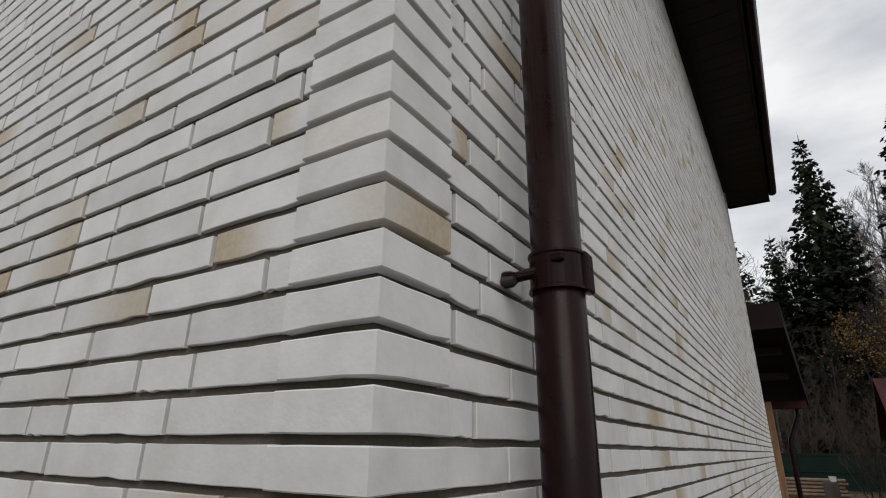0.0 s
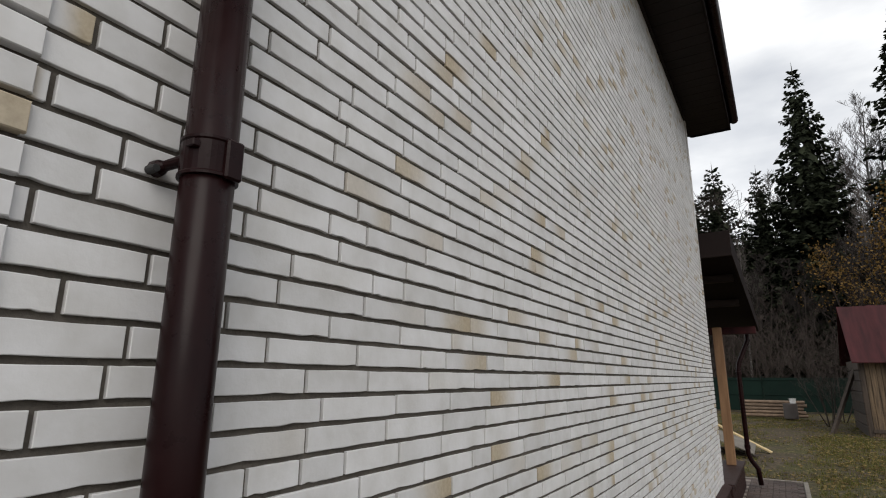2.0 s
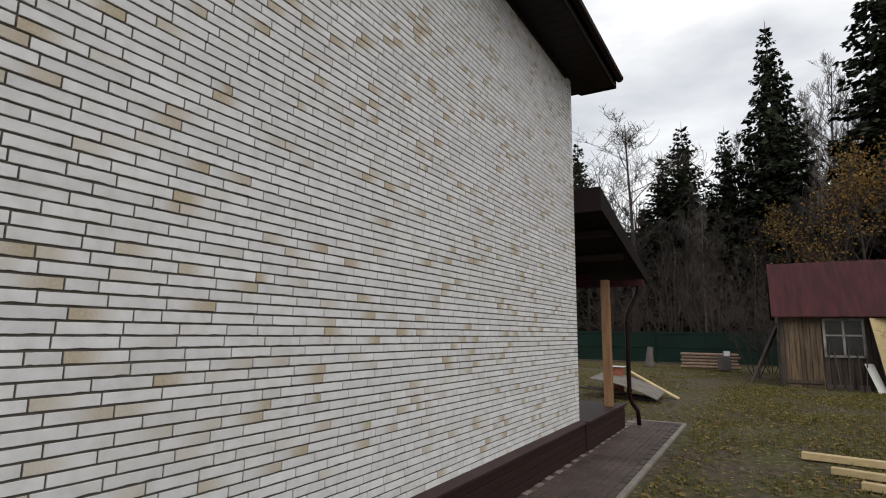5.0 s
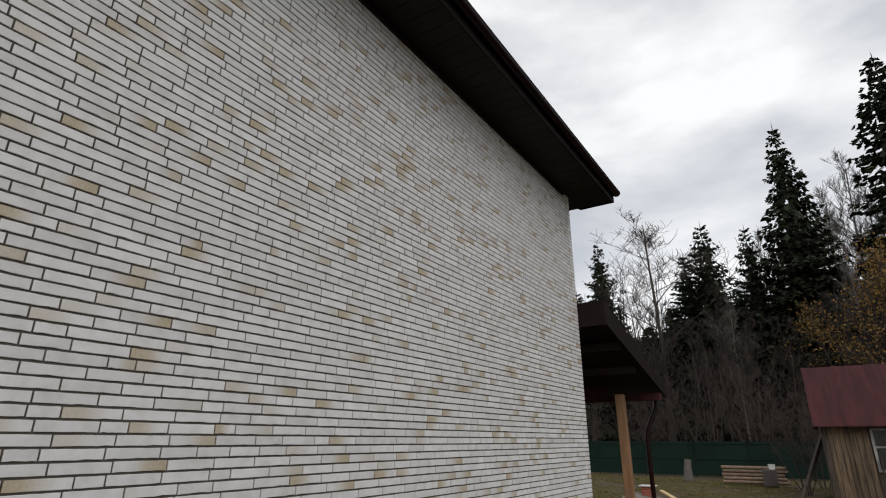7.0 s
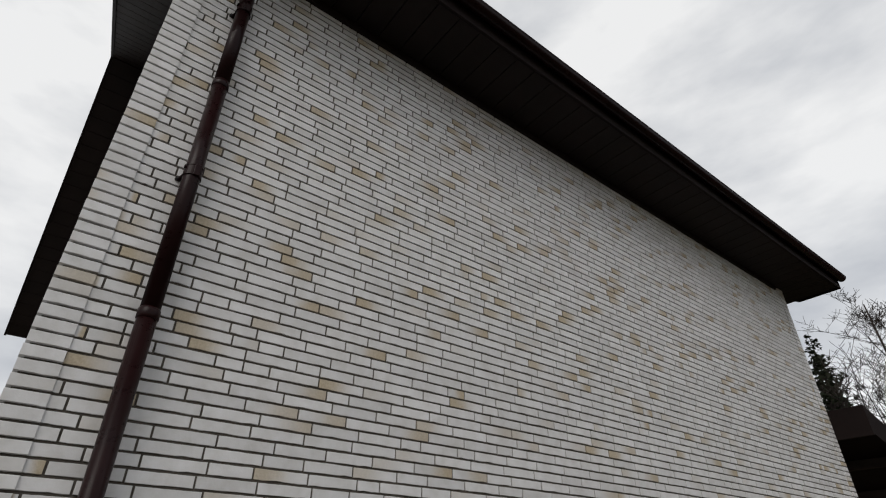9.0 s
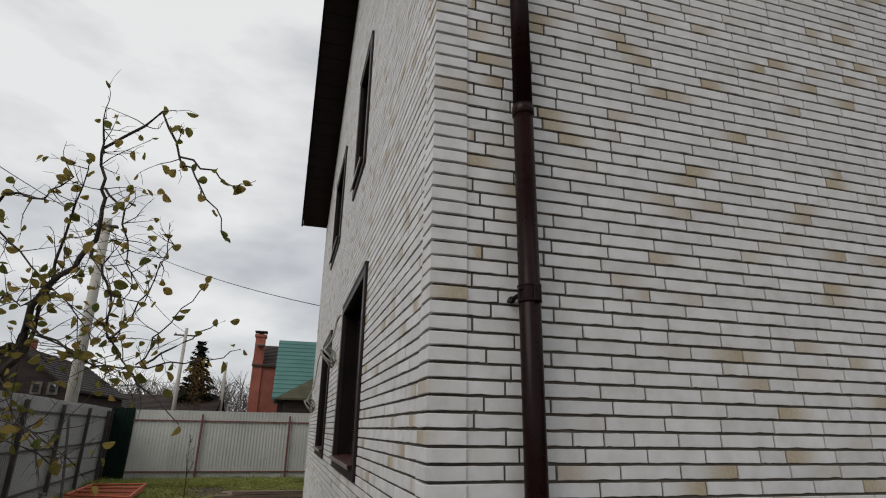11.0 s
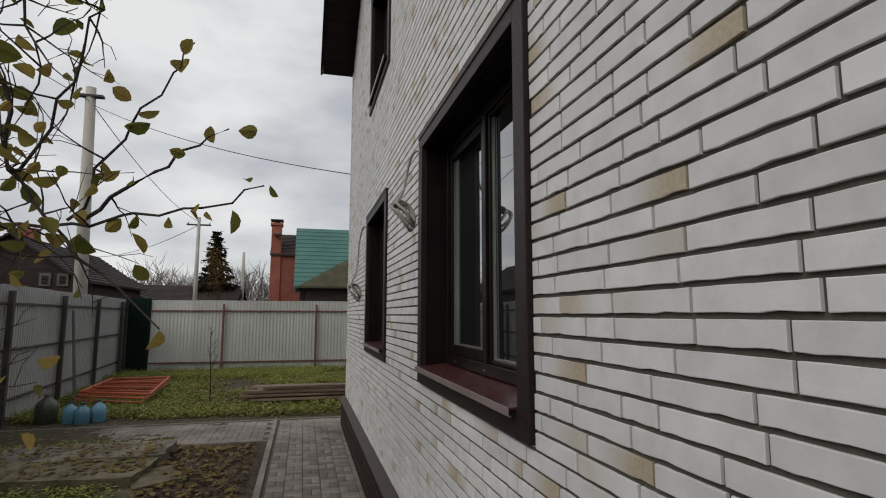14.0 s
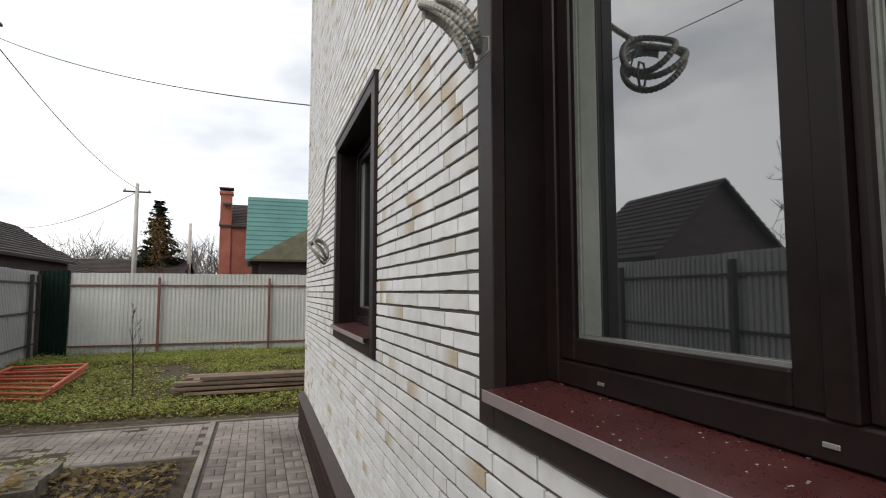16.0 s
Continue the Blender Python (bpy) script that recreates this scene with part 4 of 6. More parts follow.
# ---------- garden south-west of the house ----------
def corrugated(x0, y0, x1, y1, z0, z1, period, depth, thick=0.004):
    """A profiled sheet standing between two ground points."""
    a, b = Vector((x0, y0, 0)), Vector((x1, y1, 0))
    d = b - a
    L = d.length
    d.normalize()
    nrm = Vector((-d.y, d.x, 0))
    s, pts = 0.0, []
    while s < L:
        for f, o in ((0.0, 0), (0.38, 0), (0.5, 1), (0.88, 1)):
            if s + f * period <= L:
                pts.append((s + f * period, o * depth))
        s += period
    pts.append((L, 0))
    verts, faces = [], []
    for s, o in pts:
        for z in (z0, z1):
            for t in (0, thick):
                p = a + d * s + nrm * (o + t)
                verts.append((p.x, p.y, z))
    for i in range(len(pts) - 1):
        k, k2 = i * 4, i * 4 + 4
        faces += [(k, k2, k2 + 2, k + 2), (k + 1, k + 3, k2 + 3, k2 + 1), (k + 2, k2 + 2, k2 + 3, k + 3)]
    return verts, faces


FX = -20.87
far_fence = thing("sheet_fence", (FX, -1, 0), "pale grey profiled sheet fence with red-brown rails", "fence")
for i, (ya, yb) in enumerate(((-5.80, -4.45), (-4.45, -2.75), (-2.75, -1.05), (-1.05, 0.65), (0.65, 2.35), (2.35, 4.05), (4.05, 6.0))):
    part("sheet", corrugated(FX - 0.04, yb - 0.003, FX - 0.04, ya, 0.02, 2.42 + 0.008 * (i % 2), 0.115, 0.009), M_FENCE, far_fence)
for y in (-3.47, -0.30, 2.87):
    part("post", boxes((FX + 0.03, FX + 0.09, y - 0.035, y + 0.035, 0.0, 2.30), bevel=0.005), M_RUST, far_fence)
for z in (0.29, 2.06):
    part("rail", boxes((FX - 0.012, FX + 0.028, -5.82, 6.0, z - 0.022, z + 0.022), bevel=0.004), M_RUST, far_fence)
corner_panel = thing("corner_fence", (FX, -6.4, 0), "dark green sheet panel at the fence corner", "fence")
part("sheet", corrugated(FX + 0.02, -5.805, FX + 0.02, -6.55, 0.02, 2.48, 0.115, 0.018), M_GREEN, corner_panel)
part("post", boxes((FX + 0.08, FX + 0.16, -6.56, -6.47, 0, 2.35), bevel=0.006), M_POST, corner_panel)


def fence_y(x):
    """The side fence runs slightly askew to the house."""
    return -6.62 + 0.085 * (x - FX)


side_fence = thing("side_fence", (-10, fence_y(-10), 0), "grey profiled sheet fence on dark steel posts", "fence")
askew = math.atan(0.085)
for i in range(11):
    xa = FX + i * 2.4
    part("sheet", corrugated(xa, fence_y(xa), xa + 2.398, fence_y(xa + 2.398), 0.04, 2.44 + 0.01 * (i % 2), 0.115, 0.030), M_FENCE_GREY, side_fence)
for i in range(10):
    x = -19.95 + i * 2.85
    bm = bmesh.new()
    box(bm, -0.045, 0.045, 0.075, 0.165, 0.0, 2.34, 0.006, pose(x, fence_y(x), 0, 0, 0, math.degrees(askew)))
    part("post", bm, M_POST, side_fence)
for z in (0.42, 1.3, 2.12):
    bm = bmesh.new()
    box(bm, 0.1, 25.4, 0.024, 0.072, z - 0.022, z + 0.022, 0.004, pose(FX, fence_y(FX), 0, 0, 0, math.degrees(askew)))
    part("rail", bm, M_POST, side_fence)
beam("brace", (-13.2, fence_y(-13.2) + 0.75, 0.03), (-14.6, fence_y(-14.6) + 0.2, 2.0), 0.05, 0.05, M_POST, "thin dark steel brace leaning on the fence", "brace")

# steel frames, boards, bottles, slabs
for k in range(3):
    fr = thing("steel_frame", (-15, -4.5, 0.05), "orange-red primed steel frame lying on the grass", "steel frame", "steel frames")
    z = 0.10 + 0.07 * k
    c4 = [Vector(p) for p in ((-13.2 - 0.12 * k, -4.0 + 0.05 * k, z), (-16.6 - 0.1 * k, -4.25, z), (-16.7, -5.75 + 0.06 * k, z), (-13.9 - 0.1 * k, -5.45, z))]
    for i in range(4):
        part("bar", tube([c4[i], c4[(i + 1) % 4]], 0.028, 6), M_ORANGE, fr)
    for f in (0.33, 0.66):
        part("bar", tube([c4[0].lerp(c4[1], f), c4[3].lerp(c4[2], f)], 0.024, 6), M_ORANGE, fr)
rng = random.Random(12)
for i in range(13):
    layer, col_ = divmod(i, 4)
    z = 0.11 + layer * 0.085
    y = -2.05 + rng.uniform(0, 0.5)
    x = -13.0 - col_ * 0.27 + rng.uniform(-0.04, 0.04)
    beam("board", (x, y, z), (x + rng.uniform(-0.12, 0.12), y + rng.uniform(3.2, 4.2), z), 0.2, 0.05, M_STACK, "weathered board in a low stack on the grass", "board", "stacked boards")
for y in (-1.4, 0.9):
    beam("bearer", (-12.85, y, 0.035), (-14.0, y, 0.035), 0.09, 0.08, M_OLD_WOOD, "short bearer under the stacked boards", "bearer", "bearers")
slabs = (((-9.1, -8.2, -4.5, -2.45, 0.0, 0.15), 2, M_SLAB, "pale weathered concrete slab lying in the garden"),
         ((-8.05, -7.2, -4.6, -2.5, 0.0, 0.18), -3, M_CONCRETE, "broken mossy concrete slab lying in the garden"),
         ((-7.75, -7.05, -2.62, -2.12, 0.0, 0.11), 24, M_CONCRETE, "broken piece of mossy concrete slab"),
         ((-7.15, -6.75, -2.75, -2.35, 0.0, 0.08), -35, M_CONCRETE, "broken piece of mossy concrete slab"))
for spec, ang, m_, label_ in slabs:
    cx, cy = (spec[0] + spec[1]) / 2, (spec[2] + spec[3]) / 2
    bm = bmesh.new()
    box(bm, spec[0] - cx, spec[1] - cx, spec[2] - cy, spec[3] - cy, spec[4], spec[5], 0.0)
    bmesh.ops.subdivide_edges(bm, edges=bm.edges, cuts=15, use_grid_fill=True)
    for v in bm.verts:
        q = v.co + Vector((cx, cy, 0))
        v.co += Vector((noise.noise(q * 2.1), noise.noise(q * 2.1 + Vector((9, 0, 0))), 0)) * 0.06 + Vector((noise.noise(q * 9), noise.noise(q * 9 + Vector((5, 0, 0))), 0)) * 0.022
        v.co.z += noise.noise(q * 3.0 + Vector((0, 7, 0))) * 0.018 + noise.noise(q * 12.0) * 0.008
    bmesh.ops.transform(bm, matrix=pose(cx, cy, 0.0, 0, 0, ang), verts=bm.verts)
    solid("concrete_slab", bm, m_, label_, "slab", "concrete slabs")
bm = bmesh.new()
bmesh.ops.create_grid(bm, x_segments=130, y_segments=60, size=0.5)
for v in bm.verts:
    x, y = v.co.x * 3.6 - 7.4, v.co.y * 1.25 - 1.9
    edge = max(0.0, 1 - (abs(v.co.x) * 2) ** 4) * max(0.0, 1 - (abs(v.co.y) * 2) ** 4)
    v.co = Vector((x, y, -0.03 + edge * (0.06 + 0.07 * noise.noise((x * 1.6, y * 1.6, 1)) + 0.05 * noise.noise((x * 6, y * 6, 2)) + 0.035 * max(0.0, noise.noise((x * 15, y * 15, 4))) + 0.022 * noise.noise((x * 27, y * 27, 6)))))
solid("soil_bed", bm, M_SOIL, "dug crumbly brown soil beside the paving", "soil", smooth=True)


def can(at, r, h, material, label, lid):
    c_ = thing("water_bottle", at, label, "bottle", "bottles on the path")
    part("body", turned([(r * 0.9, 0.0), (r, 0.02), (r * 0.97, h * 0.35), (r, h * 0.38), (r * 0.97, h * 0.6), (r * 0.8, h * 0.74), (r * 0.3, h * 0.88), (r * 0.28, h * 0.93)], 20, at), material, c_, smooth=True)
    part("cap", turned([(r * 0.32, h * 0.93), (r * 0.33, h), (r * 0.2, h * 1.005)], 14, at), lid, c_)


can((-11.71, -5.14, 0.0), 0.18, 0.52, M_BOTTLE, "large dull green plastic bottle standing on the path", M_KERB)
can((-11.62, -4.74, 0.0), 0.12, 0.38, M_BLUE, "pale blue plastic water bottle", M_NAVY)
can((-11.50, -4.50, 0.0), 0.125, 0.37, M_BLUE, "pale blue plastic water bottle", M_NAVY)
can((-11.68, -4.30, 0.0), 0.125, 0.39, M_BLUE, "pale blue plastic water bottle", M_NAVY)
tub = thing("plastic_barrel", (-5.6, -4.2, 0), "dark blue plastic barrel beside the apple tree", "barrel")
part("drum", turned([(0.30, 0.0), (0.33, 0.04), (0.33, 0.3), (0.345, 0.32), (0.33, 0.34), (0.33, 0.66), (0.345, 0.68), (0.33, 0.70), (0.32, 0.9), (0.34, 0.92)], 26, (-5.6, -4.2, 0.0)), M_NAVY, tub, smooth=True)
part("lid", turned([(0.35, 0.0), (0.35, 0.03), (0.30, 0.045)], 26, (-5.6, -4.2, 0.92)), M_KERB, tub)


# conduit coils hanging from the window trims
def coil(at, path, turns, label):
    """Conduit that leaves the window trim, hangs down and ends in a tied bundle of tilted loops."""
    c_ = thing("conduit_coil", at, label, "conduit", "conduit coils")
    at = Vector(at)
    tall, deep = Vector((-0.20, -0.64, 0.74)) * 0.095, Vector((-0.87, 0.28, 0.42)) * 0.10
    side = tall.cross(deep).normalized()
    pts = [Vector(p) for p in path]
    for i in range(int(turns * 24)):
        w_ = i * 2 * math.pi / 24 + 0.3
        k = 1 + 0.12 * math.sin(i * 0.115) - 0.05 * math.cos(i * 0.31)
        pts.append(at + tall * k * math.cos(w_) + deep * k * math.sin(w_) + side * (0.03 * math.sin(i * 0.083 + 1.0) + 0.012 * math.cos(w_ * 2)))
    smooth_ = []
    for i in range(len(pts) - 1):
        p0, p1, p2, p3 = pts[max(i - 1, 0)], pts[i], pts[i + 1], pts[min(i + 2, len(pts) - 1)]
        n_ = max(3, int((p2 - p1).length / 0.006))
        for k in range(n_):
            u = k / n_
            smooth_.append(0.5 * (2 * p1 + (p2 - p0) * u + (2 * p0 - 5 * p1 + 4 * p2 - p3) * u * u + (3 * p1 - p0 - 3 * p2 + p3) * u ** 3))
    part("conduit", tube(smooth_, [0.0108 if i % 2 else 0.0088 for i in range(len(smooth_))], 9), M_CONDUIT, c_)
    knot = at - tall * 0.95
    part("tie", tube([knot + side * 0.045 * math.cos(q) + tall.normalized() * 0.03 * math.sin(q) for q in (0, 1.05, 2.1, 3.15, 4.2, 5.25, 6.3)], 0.004, 6), M_CONDUIT, c_)
    part("wire_end", tube([pts[-1], pts[-1] + Vector((0.02, 0.0, 0.05)), pts[-1] + Vector((0.035, -0.01, 0.09))], 0.003, 6), M_BLUE, c_)


coil((-3.87, -0.145, 2.60), ((-3.95, 0.0, 3.06), (-4.02, -0.045, 3.08), (-4.10, -0.07, 3.02), (-4.12, -0.09, 2.9), (-4.04, -0.13, 2.78)), 3.4, "coil of grey corrugated conduit hanging beside the window")
coil((-7.20, -0.155, 2.22), ((-7.26, 0.0, 3.05), (-7.40, -0.05, 3.06), (-7.62, -0.07, 2.92), (-7.66, -0.08, 2.75), (-7.45, -0.12, 2.50)), 3.2, "coil of grey corrugated conduit hanging beside the window")


# ---------- neighbouring houses, poles and wires ----------
def gable_house(name, label, x0, x1, y0, y1, z_eave, z_ridge, along, wall_m, roof_m, over=0.4, windows=()):
    h_ = thing(name, ((x0 + x1) / 2, (y0 + y1) / 2, 0), label, "house")
    bm = bmesh.new()
    if along == "x":
        ym = (y0 + y1) / 2
        prof_ = ((y0, 0), (y1, 0), (y1, z_eave), (ym, z_ridge), (y0, z_eave))
        ra, rb = [[bm.verts.new((x, p[0], p[1])) for p in prof_] for x in (x0, x1)]
    else:
        xm = (x0 + x1) / 2
        prof_ = ((x0, 0), (x1, 0), (x1, z_eave), (xm, z_ridge), (x0, z_eave))
        ra, rb = [[bm.verts.new((p[0], y, p[1])) for p in prof_] for y in (y0, y1)]
    bm.faces.new(ra)
    bm.faces.new(list(reversed(rb)))
    for i in range(5):
        j = (i + 1) % 5
        bm.faces.new((ra[i], ra[j], rb[j], rb[i]))
    bmesh.ops.recalc_face_normals(bm, faces=bm.faces)
    part("wall", bm, wall_m, h_)
    for side in (0, 1):
        bm = bmesh.new()
        rows_ = 14
        if along == "x":
            e0, top_ = (y0 - over if side == 0 else y1 + over), ym
            ze = z_eave - over * (z_ridge - z_eave) / ((y1 - y0) / 2)
            ends_ = (x0 - over, x1 + over)
        else:
            e0, top_ = (x0 - over if side == 0 else x1 + over), xm
            ze = z_eave - over * (z_ridge - z_eave) / ((x1 - x0) / 2)
            ends_ = (y0 - over, y1 + over)
        line_ = []
        for k in range(rows_):
            for f, lift in ((k / rows_, 0.12), ((k + 1) / rows_, 0.07)):
                line_.append((e0 + (top_ - e0) * f, ze + (z_ridge - ze) * f + lift))
        line_ += [(top_, z_ridge), (e0, ze)]
        rings_ = [[bm.verts.new((q, c_, z) if along == "x" else (c_, q, z)) for c_, z in line_] for q in ends_]
        for i in range(len(line_)):
            j = (i + 1) % len(line_)
            bm.faces.new((rings_[0][i], rings_[0][j], rings_[1][j], rings_[1][i]))
        bm.faces.new(rings_[0])
        bm.faces.new(list(reversed(rings_[1])))
        bmesh.ops.recalc_face_normals(bm, faces=bm.faces)
        part("roof", bm, roof_m, h_)
    for wx0, wx1, wy0, wy1, wz0, wz1 in windows:
        w_ = part("window", boxes((wx0, wx1, wy0, wy1, wz0, wz1), bevel=0.01), M_KERB, h_)
        dx, dy = (0.03, 0) if wx1 - wx0 < wy1 - wy0 else (0, 0.03)
        part("pane", boxes((wx0 - dx + (0 if dx else 0.1), wx1 + dx - (0 if dx else 0.1), wy0 - dy + (0 if dy else 0.1), wy1 + dy - (0 if dy else 0.1), wz0 + 0.1, wz1 - 0.1), bevel=0), M_GLASS, w_)
    return h_


red_house = gable_house("brick_house", "red brick house with a tall chimney", -46, -41, -3.0, 1.2, 6.3, 8.0, "y", M_RED_BRICK, M_SLATE, 0.2, ((-41.02, -40.9, -0.75, 0.15, 4.2, 5.9),))
part("chimney", boxes((-41.7, -40.9, -3.15, -2.45, 0.5, 8.35), (-41.78, -40.82, -3.23, -2.37, 8.35, 8.55), bevel=0.02), M_RED_BRICK, red_house)
part("chimney_cap", boxes((-41.8, -40.8, -3.25, -2.35, 8.72, 8.80), (-41.5, -41.1, -3.0, -2.6, 8.55, 8.72), bevel=0.01), M_POST, red_house)
dish = thing("satellite_dish", (-40.6, -2.7, 7.4), "small pale satellite dish on the chimney", "dish")
part("reflector", turned([(0.02, 0.0), (0.25, 0.04), (0.36, 0.10), (0.37, 0.11)], 18, (-40.6, -2.75, 7.6)), M_WHITE, dish)
part("arm", tube([(-40.85, -2.75, 7.4), (-40.6, -2.75, 7.6)], 0.03, 6), M_POST, dish)
gable_house("green_roofed_house", "house with a steep green metal-tile roof", -40, -33.5, -1.0, 9.0, 3.9, 7.5, "y", M_DARK_WOOD, M_GREEN_TILE, 0.35)
annex = thing("low_annex", (-31.2, 2.6, 0), "low dark annex with a mossy hip roof", "house")
part("wall", boxes((-32.8, -29.9, -0.65, 6.0, 0.0, 3.5), bevel=0.02), M_DARK_WOOD, annex)
bm = bmesh.new()
eave_ring = [bm.verts.new(p) for p in ((-33.2, -1.05, 3.42), (-29.5, -1.05, 3.42), (-29.5, 6.4, 3.42), (-33.2, 6.4, 3.42))]
low_ring = [bm.verts.new((v.co.x, v.co.y, 3.32)) for v in eave_ring]
top_a, top_b = bm.verts.new((-31.3, 1.75, 5.15)), bm.verts.new((-31.3, 3.6, 5.15))
for q in ((eave_ring[0], eave_ring[1], top_a), (eave_ring[1], eave_ring[2], top_b, top_a), (eave_ring[2], eave_ring[3], top_b), (eave_ring[3], eave_ring[0], top_a, top_b), tuple(reversed(low_ring))):
    bm.faces.new(q)
for i in range(4):
    j = (i + 1) % 4
    bm.faces.new((low_ring[i], low_ring[j], eave_ring[j], eave_ring[i]))
bmesh.ops.recalc_face_normals(bm, faces=bm.faces)
part("roof", bm, M_MOSSY_ROOF, annex, "mossy brown hip roof")
brown_house = gable_house("brown_house", "brown timber house behind the side fence", -33, -24.3, -13.9, -9.35, 3.35, 4.95, "x", M_DARK_WOOD, M_SLATE, 0.25, ((-24.32, -24.24, -10.6, -10.2, 3.0, 3.5), (-24.32, -24.24, -10.0, -9.6, 3.0, 3.5)))
part("chimney", boxes((-26.3, -25.8, -12.0, -11.5, 4.3, 5.45), bevel=0.02), M_RED_BRICK, brown_house)
gable_house("gable_cottage", "dark brown cottage with a steep gable behind the side fence", -22.3, -17.5, -17.5, -11.7, 3.2, 5.85, "x", M_DARK_WOOD, M_SLATE, 0.25)
gable_house("garage", "low dark garage with a grey roof", -41, -36.0, -14.4, -10.0, 2.9, 4.3, "x", M_DARK_WOOD, M_SLATE, 0.4)
gable_house("garage", "low dark garage with a grey roof", -52, -44.0, -13.5, -6.0, 2.9, 4.2, "y", M_DARK_WOOD, M_SLATE, 0.4)


def utility_pole(at, h_, label, cross=True):
    p = thing("utility_pole", at, label, "pole")
    part("shaft", tube([at, (at[0], at[1], h_)], [0.16, 0.10], 10), M_POLE, p, smooth=True)
    if cross:
        part("crossarm", boxes((at[0] - 0.05, at[0] + 0.05, at[1] - 0.75, at[1] + 0.75, h_ - 0.55, h_ - 0.45), bevel=0.01), M_POST, p)
        for d in (-0.65, 0.65):
            part("insulator", turned([(0.04, 0), (0.06, 0.05), (0.03, 0.14)], 8, (at[0], at[1] + d, h_ - 0.45)), M_WHITE, p)


tall_pole = thing("utility_pole", (-20.3, -7.72, 0), "pale concrete utility pole beside the fence", "pole")
part("shaft", tube([(-20.3, -7.72, 0), (-18.7, -7.38, 8.95)], [0.22, 0.14], 12), M_POLE, tall_pole, smooth=True)
part("bracket", boxes((-18.8, -18.6, -7.75, -7.0, 8.62, 8.70), bevel=0.01), M_POST, tall_pole)
utility_pole((-38.5, -7.6, 0), 8.3, "slim grey utility pole with a crossarm far behind the fence")
utility_pole((-47, -5.6, 0), 7.0, "slim grey utility pole", False)


def wire(name, a, b, sag, r, label):
    a, b = Vector(a), Vector(b)
    pts = [a.lerp(b, i / 24) - Vector((0, 0, sag * 4 * (i / 24) * (1 - i / 24))) for i in range(25)]
    solid(name, tube(pts, r, 5), M_WIRE, label, "cable")


wire("overhead_cable", (-18.75, -7.3, 8.4), (-10.2, -0.02, 4.5), 0.25, 0.009, "thin black cable sagging from the pole to the house")
wire("overhead_cable", (-18.75, -7.38, 8.5), (-38.5, -7.6, 8.0), 0.5, 0.014, "thin black overhead cable between poles")
wire("overhead_cable", (-38.5, -7.6, 7.8), (-60, -22, 7.6), 0.8, 0.02, "thin black overhead cable between poles")
wire("overhead_cable", (-18.75, -7.38, 8.5), (8, -9.5, 7.6), 0.6, 0.011, "thin black overhead cable between poles")


# ---------- trees ----------
def bare_branches(rng, base, height, spread, levels, r0, sides=5, kids=(4, 6), thin=0.0035, start=0.28, shrink=(0.40, 0.62), lean=(0, 0, 1)):
    """Trunk with recursively forking, tapering limbs. Returns trunk mesh, twig mesh and the twig ends."""
    trunk, twigs, ends = [], [], []

    def grow(p, d, length, r, lev):
        n = 5 if lev == 0 else 3
        pts, radii = [p], [r]
        q, dd = p.copy(), d.copy()
        for i in range(n):
            dd = (dd + Vector((rng.uniform(-1, 1), rng.uniform(-1, 1), rng.uniform(-0.3, 0.7))) * (0.07 if lev == 0 else 0.2)).normalized()
            q = q + dd * (length / n)
            pts.append(q.copy())
            radii.append(max(r * (1 - 0.8 * (i + 1) / n), thin))
        (trunk if lev < 1 else twigs).append(tube(pts, radii, sides if lev < 2 else 3, cap=False))
        if lev >= levels:
            ends.append((pts[-1], dd.copy()))
            return
        count = rng.randint(*kids) * (3 if lev == 0 else 1)
        for c_ in range(count):
            k = (start + (0.98 - start) * (c_ + rng.random()) / count) if lev == 0 else rng.uniform(0.3, 1.0)
            i = min(int(k * n), n - 1)
            at = pts[i].lerp(pts[i + 1], k * n - i)
            side = Vector((rng.uniform(-1, 1), rng.uniform(-1, 1), rng.uniform(0.0, 0.75))).normalized()
            nd = (dd * (1 - spread) + side * spread).normalized()
            reach = height * 0.32 * (1.08 - k) ** 0.75 if lev == 0 else length * rng.uniform(*shrink)
            grow(at, nd, reach * rng.uniform(0.75, 1.15), max(r * (1 - 0.75 * k) * 0.5, thin), lev + 1)

    grow(Vector(base), Vector(lean).normalized(), height * 0.97, r0, 0)
    return join(*trunk), join(*twigs), ends


def leaf_cards(rng, ends, per, size, scatter):
    """Small folded leaves round twig ends; each leaf is its own island."""
    verts, faces = [], []
    for p, _ in ends:
        for k in range(per):
            c = p + Vector((rng.gauss(0, 1), rng.gauss(0, 1), rng.gauss(0, 1))) * scatter
            a = Vector((rng.uniform(-1, 1), rng.uniform(-1, 1), rng.uniform(-1.2, 0.4))).normalized()
            b = a.cross(Vector((rng.uniform(-1, 1), rng.uniform(-1, 1), rng.uniform(-1, 1)))).normalized()
            s = size * rng.uniform(0.6, 1.25)
            nrm = a.cross(b) * s * 0.22
            o = len(verts)
            rim = [(0.0, 0.0), (0.16, 0.24), (0.40, 0.37), (0.66, 0.33), (0.88, 0.17), (1.0, 0.0), (0.86, -0.19), (0.64, -0.34), (0.38, -0.36), (0.15, -0.22)]
            verts += [c + a * s * u + b * s * v + nrm * (abs(v) * 3.2 + 0.5 * u * u) for u, v in rim] + [c + a * s * 0.5]
            faces += [(o + i, o + (i + 1) % 10, o + 10) for i in range(10)]
    return verts, faces


